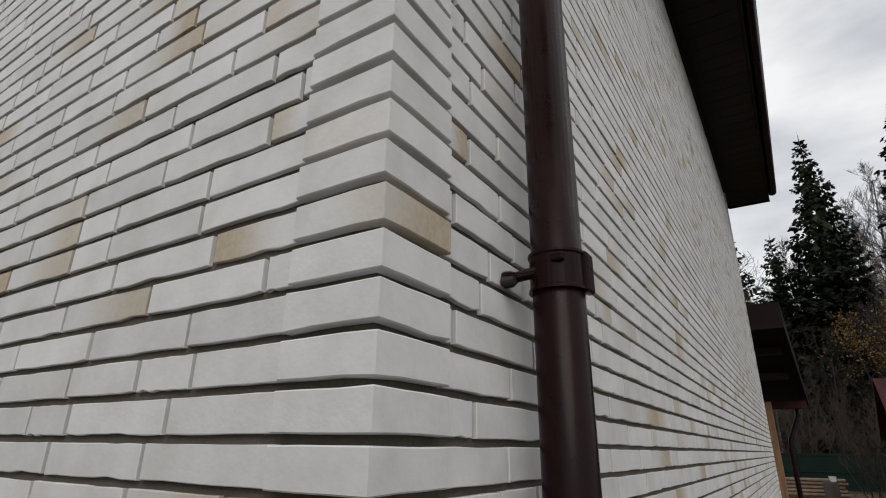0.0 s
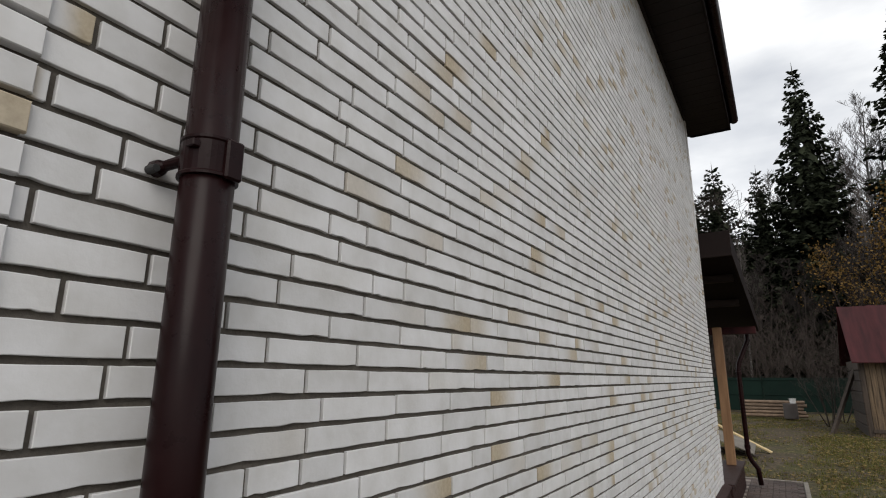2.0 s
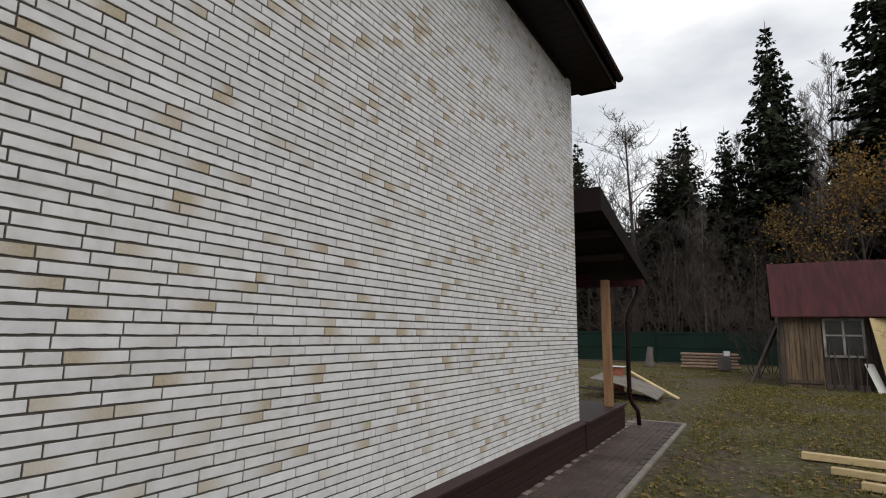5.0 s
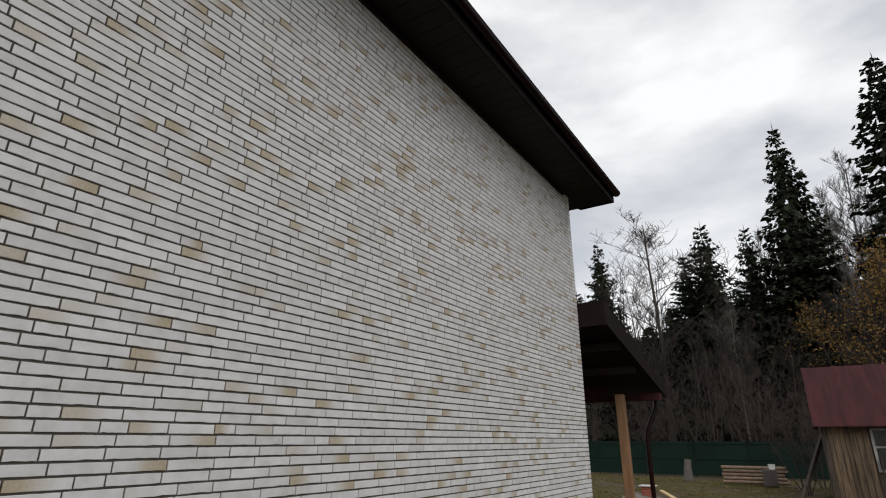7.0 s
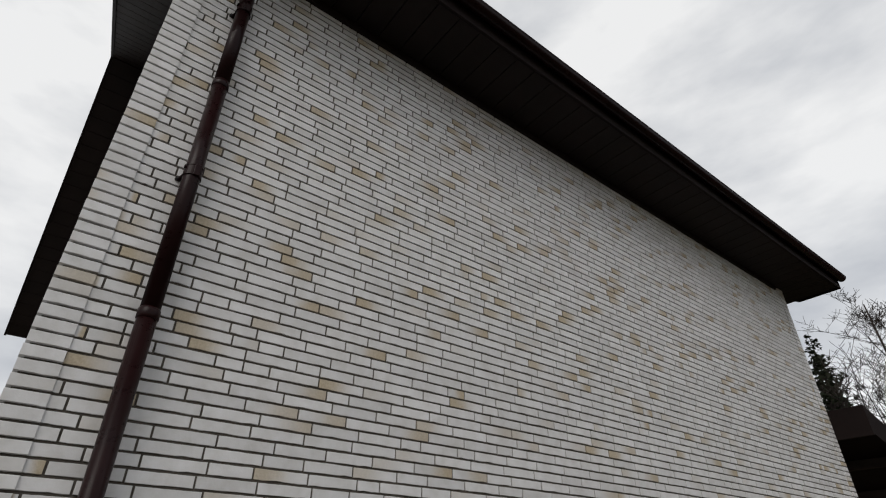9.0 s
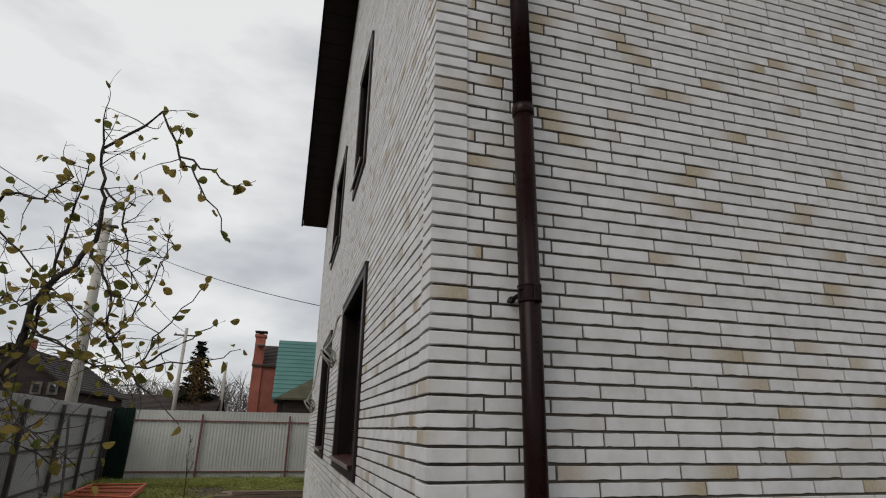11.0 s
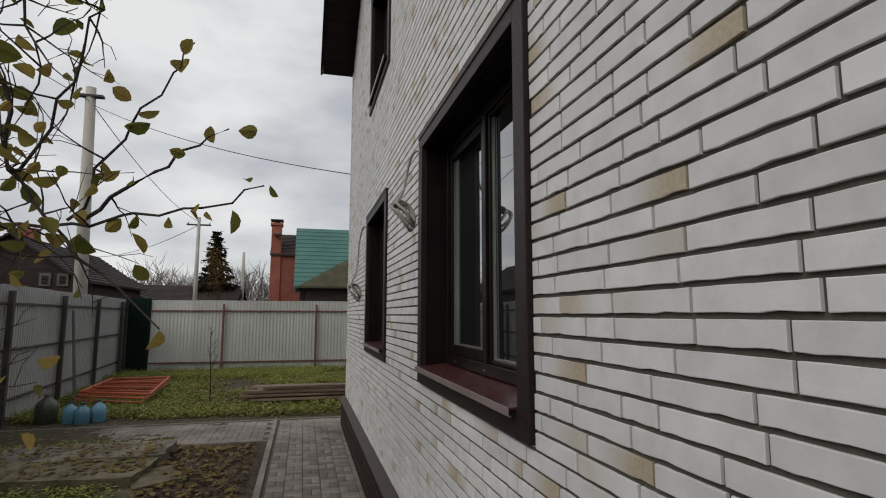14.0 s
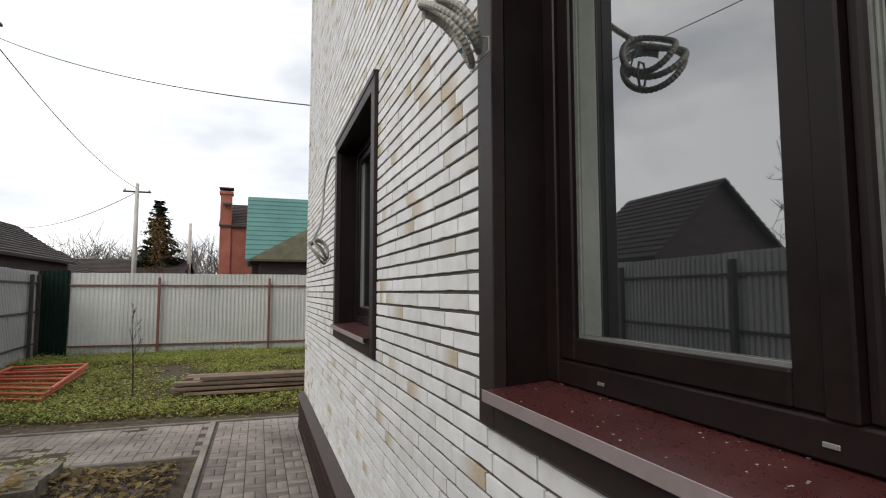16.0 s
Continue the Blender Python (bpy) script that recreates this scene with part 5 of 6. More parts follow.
def spruce_crown(rng, height, radius, dense=1.0, big=1.0):
    verts, faces = [], []
    z = height * 0.10
    while z < height * 0.985:
        f = z / height
        r = radius * (1 - f) ** 0.76 * rng.uniform(0.72, 1.12) + 0.10
        n = max(6, int((9 + 19 * (1 - f)) * dense))
        for k in range(n):
            w = rng.uniform(0, 2 * math.pi)
            L = r * rng.uniform(0.55, 1.0) ** 0.5
            out = Vector((math.cos(w), math.sin(w), 0))
            lift = 0.25 * f - 0.28
            steps = max(2, int(L / (0.36 * big)))
            for s in range(steps):
                u = ((s + 0.6) / steps) ** 0.75
                c = Vector((0, 0, z)) + out * L * u + Vector((0, 0, lift * L * u + 0.22 * L * u * u))
                side = Vector((-out.y, out.x, 0))
                for sgn in (-1, 1, 0, -0.5, 0.5):
                    d = (out * rng.uniform(0.3, 0.9) + side * sgn * rng.uniform(0.4, 1.0) + Vector((0, 0, rng.uniform(-0.75, 0.05)))).normalized()
                    ln = (0.26 + 0.34 * (1 - f)) * rng.uniform(0.6, 1.4) * big
                    wd = d.cross(Vector((rng.uniform(-0.3, 0.3), rng.uniform(-0.3, 0.3), 1))).normalized() * ln * rng.uniform(0.30, 0.50)
                    o = len(verts)
                    verts += [c, c + d * ln * 0.5 + wd - Vector((0, 0, 0.03)), c + d * ln, c + d * ln * 0.5 - wd - Vector((0, 0, 0.03))]
                    faces += [(o, o + 1, o + 2), (o, o + 2, o + 3)]
        z += height * 0.019 * rng.uniform(0.8, 1.25)
    # the dense shaded heart of the tree: short overlapping sprays close to the trunk
    for k in range(int(900 * dense)):
        f = rng.uniform(0.06, 0.90)
        w = rng.uniform(0, 2 * math.pi)
        rr = radius * (1 - f) ** 0.76 * rng.uniform(0.05, 0.55)
        out = Vector((math.cos(w), math.sin(w), 0))
        side = Vector((-out.y, out.x, 0))
        c = out * rr + Vector((0, 0, f * height))
        ln = (0.35 + 0.75 * (1 - f)) * rng.uniform(0.7, 1.3)
        down = Vector((0, 0, -ln * rng.uniform(0.6, 1.1)))
        o = len(verts)
        verts += [c, c + down * 0.6 + side * ln * 0.45 + out * ln * 0.2, c + down + out * ln * 0.3, c + down * 0.5 - side * ln * 0.45 + out * ln * 0.2]
        faces += [(o, o + 1, o + 2), (o, o + 2, o + 3)]
    o = len(verts)
    verts += [Vector((0.05, 0, height * 0.96)), Vector((-0.05, 0.04, height * 0.96)), Vector((0, 0, height * 1.015))]
    faces.append((o, o + 1, o + 2))
    return verts, faces


def spruce(seed, height, radius, dense=1.0, big=1.0):
    rng = random.Random(seed)
    t = thing("spruce_tree", (0, 0, 0), "tall dark green spruce at the edge of the woods", "tree", "spruces")
    part("trunk", tube([(0, 0, -0.3), (0.05, 0, height * 0.5), (0, 0, height)], [height * 0.012, height * 0.007, 0.02], 8), M_BARK, t)
    part("crown", spruce_crown(rng, height, radius, dense, big), M_NEEDLE, t, "dark drooping needle fronds")
    return t


def place(ob, x, y, z, s=1.0, turn=0.0, sz=None):
    ob.matrix_basis = Matrix.Translation((x, y, z)) @ Matrix.Rotation(radians(turn), 4, "Z") @ Matrix.Diagonal((s, s, sz or s, 1))


def again(ob, x, y, z, s=1.0, turn=0.0, sz=None):
    c_ = copy_thing(ob, Matrix.Identity(4))
    place(c_, x, y, z, s, turn, sz)
    return c_


sp1, sp2, sp3 = spruce(31, 20.0, 5.0, 0.85, 0.95), spruce(32, 20.0, 5.8, 0.8, 0.95), spruce(33, 20.0, 5.2, 0.85, 0.95)
sp_far = spruce(34, 20.0, 5.6, 0.5, 2.2)
place(sp_far, -18.0, 62.0, 0.2, 0.9, 0, 0.75)
place(sp1, 4.65, 50.0, 0.3, 1.06, 20, 1.38)
place(sp2, -2.2, 50.0, 0.3, 0.92, 0, 1.0)
place(sp3, 12.4, 50.0, 0.3, 1.45, 60, 1.58)
for src, x, y, s, turn, sz in ((sp1, -11.4, 50.0, 0.85, 100, 1.0), (sp3, -4.0, 50.5, 0.85, 40, 0.88), (sp2, 1.05, 51.0, 0.72, 10, 0.97), (sp3, -14.5, 52.0, 0.9, 10, 0.8),
                               (sp2, 15.5, 49.0, 1.3, 80, 1.5), (sp1, 18.5, 47.0, 1.3, 30, 1.5), (sp3, 2.9, 53.0, 0.7, 200, 0.80), (sp2, 7.4, 55.0, 0.7, 150, 0.85), (sp1, -0.4, 54.0, 0.65, 70, 0.72), (sp2, 9.6, 53.0, 0.8, 250, 0.8)):
    again(src, x, y, 0.3, s, turn, sz)
rng = random.Random(77)
for i in range(24):
    x = -16 + i * 1.9 + rng.uniform(-0.6, 0.6)
    again(sp_far, x, 60 + rng.uniform(-3, 5), 0.2, rng.uniform(0.75, 0.95), rng.uniform(0, 360), rng.uniform(0.62, 0.80))
far_spruce = again(sp_far, -47.0, -7.7, 0, 0.46, 30, 0.44)
tagged(far_spruce, "dark spruce behind the far fence")


def bare_tree(name, seed, height, spread, levels, r0, mat_, label, group, leaves=None, kids=(4, 6), twig=None, thin=0.0035, **more):
    rng = random.Random(seed)
    t = thing(name, (0, 0, 0), label, "tree", group)
    stem, twigs, ends = bare_branches(rng, (0, 0, -0.2), height, spread, levels, r0, kids=kids, thin=thin, **more)
    part("trunk", stem, mat_, t)
    part("twig_crown", twigs, twig or mat_, t)
    if leaves:
        part("foliage", leaf_cards(rng, ends, *leaves[:3]), leaves[3], t, "sparse autumn leaves")
    return t


tall_bare = bare_tree("bare_tree", 5, 20.0, 0.66, 4, 0.17, M_TWIG, "tall bare broadleaf tree with a fine grey crown", "bare trees", kids=(4, 5), thin=0.011, start=0.40, shrink=(0.5, 0.78))
place(tall_bare, -6.0, 46.0, 0.2, 1.4, 40, 1.05)
birch = bare_tree("birch_tree", 6, 24.0, 0.5, 3, 0.20, M_BIRCH, "tall pale birch with a thin bare crown", "birches", kids=(7, 9), twig=M_PALE_TWIG, thin=0.012)
place(birch, 8.3, 52.0, 0.2)
for x, y, s, turn in ((9.9, 54.0, 0.95, 70), (-3.1, 53.0, 0.74, 150), (2.2, 54.0, 0.80, 220), (7.0, 47.5, 0.62, 300), (6.6, 53.0, 0.9, 10), (-0.8, 46.0, 0.5, 80)):
    again(birch, x, y, 0.2, s, turn)
# Thicket trees take the darker twig colour in place of woodland shade.
brown_tree = bare_tree("bare_tree", 19, 14.0, 0.6, 3, 0.12, M_SHADED_TWIG, "brown bare tree in the thicket, darkened as if shaded", "bare trees", kids=(5, 6), thin=0.018, start=0.2, shrink=(0.45, 0.7))
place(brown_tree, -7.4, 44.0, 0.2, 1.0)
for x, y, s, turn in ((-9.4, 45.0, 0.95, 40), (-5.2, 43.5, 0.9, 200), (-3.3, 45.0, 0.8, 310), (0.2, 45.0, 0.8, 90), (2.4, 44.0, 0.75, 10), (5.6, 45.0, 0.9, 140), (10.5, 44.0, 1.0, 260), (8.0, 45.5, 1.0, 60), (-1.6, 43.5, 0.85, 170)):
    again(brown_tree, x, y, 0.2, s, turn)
golden = bare_tree("autumn_tree", 9, 13.5, 0.6, 3, 0.13, M_TWIG, "thin tree with sparse yellow autumn leaves", "autumn trees", (3, 0.17, 0.42, M_YELLOW), kids=(4, 6), thin=0.008)
place(golden, 7.2, 41.5, 0.3)
for x, y, s, turn in ((9.4, 40.0, 1.05, 90), (5.2, 42.8, 0.8, 200), (11.6, 38.5, 1.0, 20), (8.2, 39.0, 0.9, 310)):
    again(golden, x, y, 0.3, s, turn)


def bare_shrub(seed, height):
    """Several crooked stems that fan out from one root."""
    rng = random.Random(seed)
    t = thing("bare_shrub", (0, 0, 0), "bare brown many-stemmed shrub along the fence", "shrub", "bare shrubs")
    crown = []
    for i in range(6):
        w = i * 1.05 + rng.uniform(-0.3, 0.3)
        tilt = rng.uniform(0.15, 0.75)
        stem, twigs, _ = bare_branches(rng, (math.cos(w) * 0.15, math.sin(w) * 0.15, -0.1), height * rng.uniform(0.6, 1.0), 0.72, 3, 0.035, 5, (3, 3), 0.0065, 0.2, (0.45, 0.75), (math.cos(w) * tilt, math.sin(w) * tilt, 1))
        part("stem", stem, M_TWIG, t)
        crown.append(twigs)
    part("twig_crown", join(*crown), M_TWIG, t)
    return t


shrub = bare_shrub(12, 6.5)
place(shrub, 0.5, 38.0, 0.3)
rng = random.Random(15)
for i in range(23):
    again(shrub, -13 + i * 1.5 + rng.uniform(-0.5, 0.5), rng.uniform(36.5, 46), 0.3, rng.uniform(0.8, 1.25), rng.uniform(0, 360), rng.uniform(0.8, 1.3))
for x, y, s in ((2.4, 27.0, 0.7), (3.0, 29.5, 0.6), (8.9, 22.5, 0.62), (6.9, 22.2, 0.5)):
    again(shrub, x, y, 0.25, s, x * 70)
# bushes beyond the far fence and a row of far shrubs
for i in range(5):
    again(shrub, rng.uniform(-64, -50), -26 + i * 7.0, 0, rng.uniform(1.0, 1.5), rng.uniform(0, 360), rng.uniform(0.75, 1.05))
for x, y, s in ((-9.6, -9.4, 0.80), (-8.6, -10.2, 0.85), (-7.8, -9.0, 0.78), (-7.0, -9.9, 0.85), (-6.2, -9.2, 0.8)):
    again(shrub, x, y, 0, s, x * 50)
yellow_bush = again(golden, -42.0, -6.4, 0, 0.5, 0, 0.5)
tagged(yellow_bush, "yellow bush behind the far fence", "bush", "bushes")

# far woods as one mass of trunks and twigs, colour darkened for shade
rng = random.Random(91)
woods = []
for i in range(420):
    x, y = rng.uniform(-26, 30), rng.uniform(51, 84)
    h_ = rng.uniform(8, 18)
    woods.append(tube([(x, y, 0), (x + rng.uniform(-0.5, 0.5), y, h_ * 0.5), (x + rng.uniform(-1, 1), y, h_)], [0.13, 0.09, 0.02], 4, cap=False))
    for k in range(9):
        z = h_ * rng.uniform(0.2, 0.95)
        w = rng.uniform(0, 6.28)
        L = rng.uniform(0.8, 2.4)
        woods.append(tube([(x, y, z), (x + math.cos(w) * L, y + math.sin(w) * L, z + rng.uniform(0.2, 1.4))], [0.03, 0.006], 3, cap=False))
tagged(part("far_woods", join(*woods), M_SHADED_TWIG, None), "bare thicket deep in the woods, shade put into its colour", "woods", kind="stuff")
rng = random.Random(92)
thicket = []
for i in range(1100):
    x, y = rng.uniform(-66, -50), rng.uniform(-34, 16)
    h_ = rng.uniform(4.5, 6.6) + 1.3 * noise.noise((y * 0.25, 3, 0))
    thicket.append(tube([(x, y, 0), (x + rng.uniform(-0.6, 0.6), y + rng.uniform(-0.8, 0.8), h_ * 0.6), (x + rng.uniform(-1, 1), y + rng.uniform(-1.6, 1.6), h_)], [0.05, 0.035, 0.012], 3, cap=False))
    for k in range(5):
        z, w = h_ * rng.uniform(0.45, 0.9), rng.uniform(-1.6, 1.6)
        thicket.append(tube([(x, y + w * 0.3, z), (x + rng.uniform(-0.5, 0.5), y + w, z + rng.uniform(0.3, 1.3))], [0.028, 0.01], 3, cap=False))
# The pale twig colour puts distance haze into these bushes.
tagged(part("far_thicket", join(*thicket), M_PALE_TWIG, None), "bare bushes far behind the fence, paled to stand for haze", "bushes", kind="stuff")
# Dark rising sheet, added to fill sky gaps with the woods' gloom.
backing = bmesh.new()
bmesh.ops.create_grid(backing, x_segments=60, y_segments=8, size=0.5)
for v in backing.verts:
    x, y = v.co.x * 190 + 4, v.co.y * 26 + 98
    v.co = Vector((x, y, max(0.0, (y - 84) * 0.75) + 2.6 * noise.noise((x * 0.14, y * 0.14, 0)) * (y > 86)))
tagged(part("backdrop", backing, M_FOREST, None, smooth=True), "dark sheet added behind the trees in place of deep woods", "backdrop", kind="structure")

# apple tree in the garden
rng = random.Random(21)
apple = thing("apple_tree", (-4.85, -4.05, 0), "old apple tree with crooked dark limbs and few autumn leaves", "tree")
limb_shapes, tips = [], []
main = [Vector(p) for p in ((-4.85, -4.05, -0.1), (-4.83, -4.03, 0.6), (-4.72, -3.9, 1.2), (-4.5, -3.62, 1.75), (-4.14, -3.28, 2.15), (-4.0, -3.17, 2.26))]
limb_shapes.append(tube(main, [0.20, 0.15, 0.13, 0.11, 0.07, 0.05], 12, cap=False))
limbs = [
    [(-4.0, -3.17, 2.26), (-3.8, -2.94, 2.5), (-3.61, -2.9, 2.86), (-3.4, -2.64, 3.14), (-3.24, -2.4, 3.4), (-3.13, -2.34, 3.64), (-3.09, -2.37, 3.92), (-3.04, -2.42, 4.26), (-2.99, -2.46, 4.59)],
    [(-4.5, -3.62, 1.75), (-3.95, -3.1, 2.5), (-3.63, -2.89, 2.70), (-3.42, -2.44, 2.48), (-3.34, -2.21, 2.36), (-3.14, -1.79, 2.33), (-3.02, -1.51, 2.38), (-2.88, -1.2, 2.42), (-2.8, -0.96, 2.49)],
    [(-3.24, -2.4, 3.4), (-3.2, -2.24, 3.15), (-3.23, -2.14, 2.86), (-3.22, -2.1, 2.59), (-3.17, -1.95, 2.39), (-3.05, -1.65, 2.1), (-2.92, -1.37, 1.87)],
    [(-3.09, -2.37, 3.92), (-3.02, -2.14, 3.72), (-3.07, -2.06, 3.33), (-3.05, -1.95, 3.03)],
    [(-3.04, -2.42, 4.3), (-2.84, -1.93, 4.65), (-2.78, -1.7, 4.2), (-2.68, -1.55, 3.98), (-2.58, -1.3, 3.66), (-2.6, -1.18, 3.38)],
    [(-3.13, -1.8, 2.35), (-3.08, -1.7, 2.58), (-2.95, -1.55, 2.77), (-2.87, -1.37, 3.0), (-2.78, -1.27, 3.1)],
    [(-3.22, -2.1, 2.55), (-3.06, -1.86, 2.87), (-2.96, -1.72, 3.23), (-2.92, -1.65, 3.4)],
    [(-3.8, -2.94, 2.5), (-3.54, -2.77, 3.09), (-3.3, -2.62, 3.69), (-3.2, -2.56, 4.15)],
    [(-4.0, -3.17, 2.26), (-3.99, -3.48, 2.7), (-3.91, -3.69, 3.38), (-3.51, -3.32, 3.95), (-3.34, -2.92, 3.86), (-3.24, -2.68, 4.07)],
    [(-2.78, -1.7, 4.2), (-2.64, -1.38, 4.02), (-2.61, -1.18, 3.9), (-2.55, -1.0, 3.96)],
    [(-3.14, -1.79, 2.33), (-2.94, -1.51, 2.49), (-2.83, -1.31, 2.6), (-2.76, -1.11, 2.72)],
    [(-4.05, -3.2, 2.2), (-4.03, -3.42, 2.38), (-3.77, -3.08, 2.26), (-3.55, -2.79, 1.95), (-3.32, -2.5, 1.71), (-3.2, -2.33, 1.56)],
    [(-3.9, -3.05, 2.4), (-3.64, -2.84, 2.65), (-3.36, -2.36, 2.45), (-3.08, -1.95, 2.28)],
    [(-3.91, -3.69, 3.38), (-3.8, -3.43, 3.69), (-3.55, -2.95, 3.26), (-3.31, -2.51, 2.9), (-3.1, -2.17, 2.49)],
    [(-4.14, -3.28, 2.15), (-4.09, -3.36, 1.97), (-3.83, -2.97, 1.79), (-3.54, -2.66, 1.83), (-3.28, -2.28, 1.63)],
    [(-3.99, -3.48, 2.7), (-3.75, -3.2, 3.0), (-3.55, -2.95, 2.85), (-3.4, -2.75, 2.95)],
]
for l_i, pts in enumerate(limbs):
    pts = [Vector(p) for p in pts]
    fine = []
    for a, b in zip(pts, pts[1:]):
        for k in range(3):
            fine.append(a.lerp(b, k / 3) + Vector((rng.uniform(-1, 1), rng.uniform(-1, 1), rng.uniform(-1, 1))) * 0.025)
    fine.append(pts[-1])
    tips.append((pts[-1], (pts[-1] - pts[-2]).normalized()))
    r_start = (0.036, 0.011, 0.011, 0.010, 0.012, 0.0055, 0.006, 0.018, 0.024, 0.008, 0.008, 0.009, 0.009, 0.010, 0.008, 0.008)[l_i]
    limb_shapes.append(tube(fine, [r_start * (1 - 0.85 * i / (len(fine) - 1)) + 0.0022 for i in range(len(fine))], 7, cap=False))
    for i in range(3, len(fine) - 1):
        if l_i and rng.random() < 0.75:
            tips.append((fine[i], Vector((0, 0, -1))))
    for i in range(2, len(fine)):
        for _ in range(2):
            if rng.random() < 0.25:
                continue
            d = Vector((rng.uniform(-0.8, 1.0), rng.uniform(-0.7, 1.0), rng.uniform(-0.55, 0.9))).normalized()
            L = rng.uniform(0.18, 0.55)
            p0 = fine[i]
            tw = [p0]
            dd = d
            for s in range(5):
                dd = (dd + Vector((rng.uniform(-1, 1), rng.uniform(-1, 1), rng.uniform(-0.6, 0.8))) * 0.28).normalized()
                tw.append(tw[-1] + dd * L / 5)
            if max(v.y for v in tw) > -1.6:
                continue
            limb_shapes.append(tube(tw, [0.0052, 0.0045, 0.0038, 0.003, 0.0024, 0.0018], 5, cap=False))
            if rng.random() < 0.7:
                tips.append((tw[-1], dd))
            if rng.random() < 0.15:
                tips.append((tw[3], dd))
            for s in (2, 4):
                d2 = (dd + Vector((rng.uniform(-1, 1), rng.uniform(-1, 1), rng.uniform(-1, 1)))).normalized()
                e = tw[s] + d2 * rng.uniform(0.05, 0.22)
                limb_shapes.append(tube([tw[s], tw[s].lerp(e, 0.5) + Vector((rng.uniform(-0.02, 0.02), rng.uniform(-0.02, 0.02), 0.015)), e], [0.0026, 0.0021, 0.0015], 4, cap=False))
                if rng.random() < 0.12:
                    tips.append((e, d2))
part("trunk", join(*limb_shapes), M_BARK, apple, "dark cracked trunk, limbs and twigs")
part("crown", leaf_cards(rng, tips, 1, 0.098, 0.025), M_APPLE, apple, "green, yellow and brown curled leaves")
sapling = bare_tree("sapling", 44, 1.9, 0.5, 2, 0.016, M_TWIG, "thin leafless sapling on the lawn", "saplings", kids=(3, 4), thin=0.003)
place(sapling, -13.6, -2.72, 0)

# ---------- grass, weeds, fallen leaves ----------
rng = random.Random(61)


def scatter(regions, count, make):
    verts, faces = [], []
    areas = [(r[1] - r[0]) * (r[3] - r[2]) * r[4] for r in regions]
    for _ in range(count):
        r = rng.choices(regions, areas)[0]
        x, y = rng.uniform(r[0], r[1]), rng.uniform(r[2], r[3])
        if -9.3 < x < -5.4 and -2.6 < y < -1.1 or noise.noise((x * 0.6, y * 0.6, 5)) < rng.uniform(-0.5, 0.25):
            continue
        make(x, y, ground_z(x, y), verts, faces)
    return verts, faces


def tuft(x, y, z, verts, faces):
    for _ in range(5):
        w = rng.uniform(0, 6.28)
        h_ = rng.uniform(0.025, 0.085)
        bx, by = x + rng.uniform(-0.06, 0.06), y + rng.uniform(-0.06, 0.06)
        sx, sy = math.cos(w) * 0.007, math.sin(w) * 0.007
        lx, ly = math.cos(w + 1.57) * h_ * rng.uniform(0.1, 0.8), math.sin(w + 1.57) * h_ * rng.uniform(0.1, 0.8)
        o = len(verts)
        verts += [(bx - sx, by - sy, z - 0.01), (bx + sx, by + sy, z - 0.01), (bx + lx, by + ly, z + h_)]
        faces.append((o, o + 1, o + 2))


def flat_leaf(x, y, z, verts, faces):
    w, s = rng.uniform(0, 6.28), rng.uniform(0.025, 0.065)
    a, b = Vector((math.cos(w), math.sin(w), rng.uniform(-0.2, 0.4))) * s, Vector((-math.sin(w), math.cos(w), rng.uniform(-0.3, 0.3))) * s * 0.6
    c = Vector((x, y, z + 0.025))
    o = len(verts)
    verts += [c - a, c + b * 0.9 + Vector((0, 0, 0.01)), c + a, c - b]
    faces += [(o, o + 1, o + 2), (o, o + 2, o + 3)]


def weed(x, y, z, verts, faces):
    h_ = rng.uniform(0.03, 0.17)
    for _ in range(5):
        w, s = rng.uniform(0, 6.28), rng.uniform(0.012, 0.034)
        c = Vector((x + rng.uniform(-0.08, 0.08), y + rng.uniform(-0.08, 0.08), z + h_ * rng.uniform(0.2, 1.0)))
        a, b = Vector((math.cos(w), math.sin(w), rng.uniform(-0.2, 0.6))) * s, Vector((-math.sin(w), math.cos(w), rng.uniform(-0.3, 0.3))) * s * 0.55
        o = len(verts)
        verts += [c - a, c + b, c + a, c - b]
        faces += [(o, o + 1, o + 2), (o, o + 2, o + 3)]


YARDS = [(-21.2, -11.6, -6.4, 2.5, 2.0), (-9.3, -2.0, -6.3, -1.4, 1.0), (1.3, 10.0, 7.5, 23.0, 1.3), (-8.0, 10.0, 14.0, 33.5, 0.8)]
tagged(part("grass", scatter(YARDS, 52000, tuft), M_GRASS, None), "short uneven autumn grass", "grass", kind="stuff")
tagged(part("fallen_leaves", scatter(YARDS, 42000, flat_leaf), M_LITTER, None), "scattered brown and yellow fallen leaves", "leaves", kind="stuff")
tagged(part("weeds", scatter([(-21.3, -18.5, -6.5, 3.0, 3.0), (-20.0, -11.7, -6.4, 2.4, 1.3), (-9.4, -4.6, -6.4, -2.6, 2.5), (-12.6, -11.6, -6.3, -2.5, 0.4)], 48000, weed), M_WEED, None), "low green weeds along the fences", "weeds", kind="stuff")


def clod(x, y, z, verts, faces):
    r_ = rng.uniform(0.008, 0.035)
    o = len(verts)
    for k in range(5):
        w = k * 1.257 + rng.uniform(-0.3, 0.3)
        verts.append((x + math.cos(w) * r_ * rng.uniform(0.7, 1.2), y + math.sin(w) * r_ * rng.uniform(0.7, 1.2), z - 0.01))
    verts.append((x + rng.uniform(-0.3, 0.3) * r_, y + rng.uniform(-0.3, 0.3) * r_, z + r_ * rng.uniform(0.5, 1.1)))
    faces.extend((o + k, o + (k + 1) % 5, o + 5) for k in range(5))


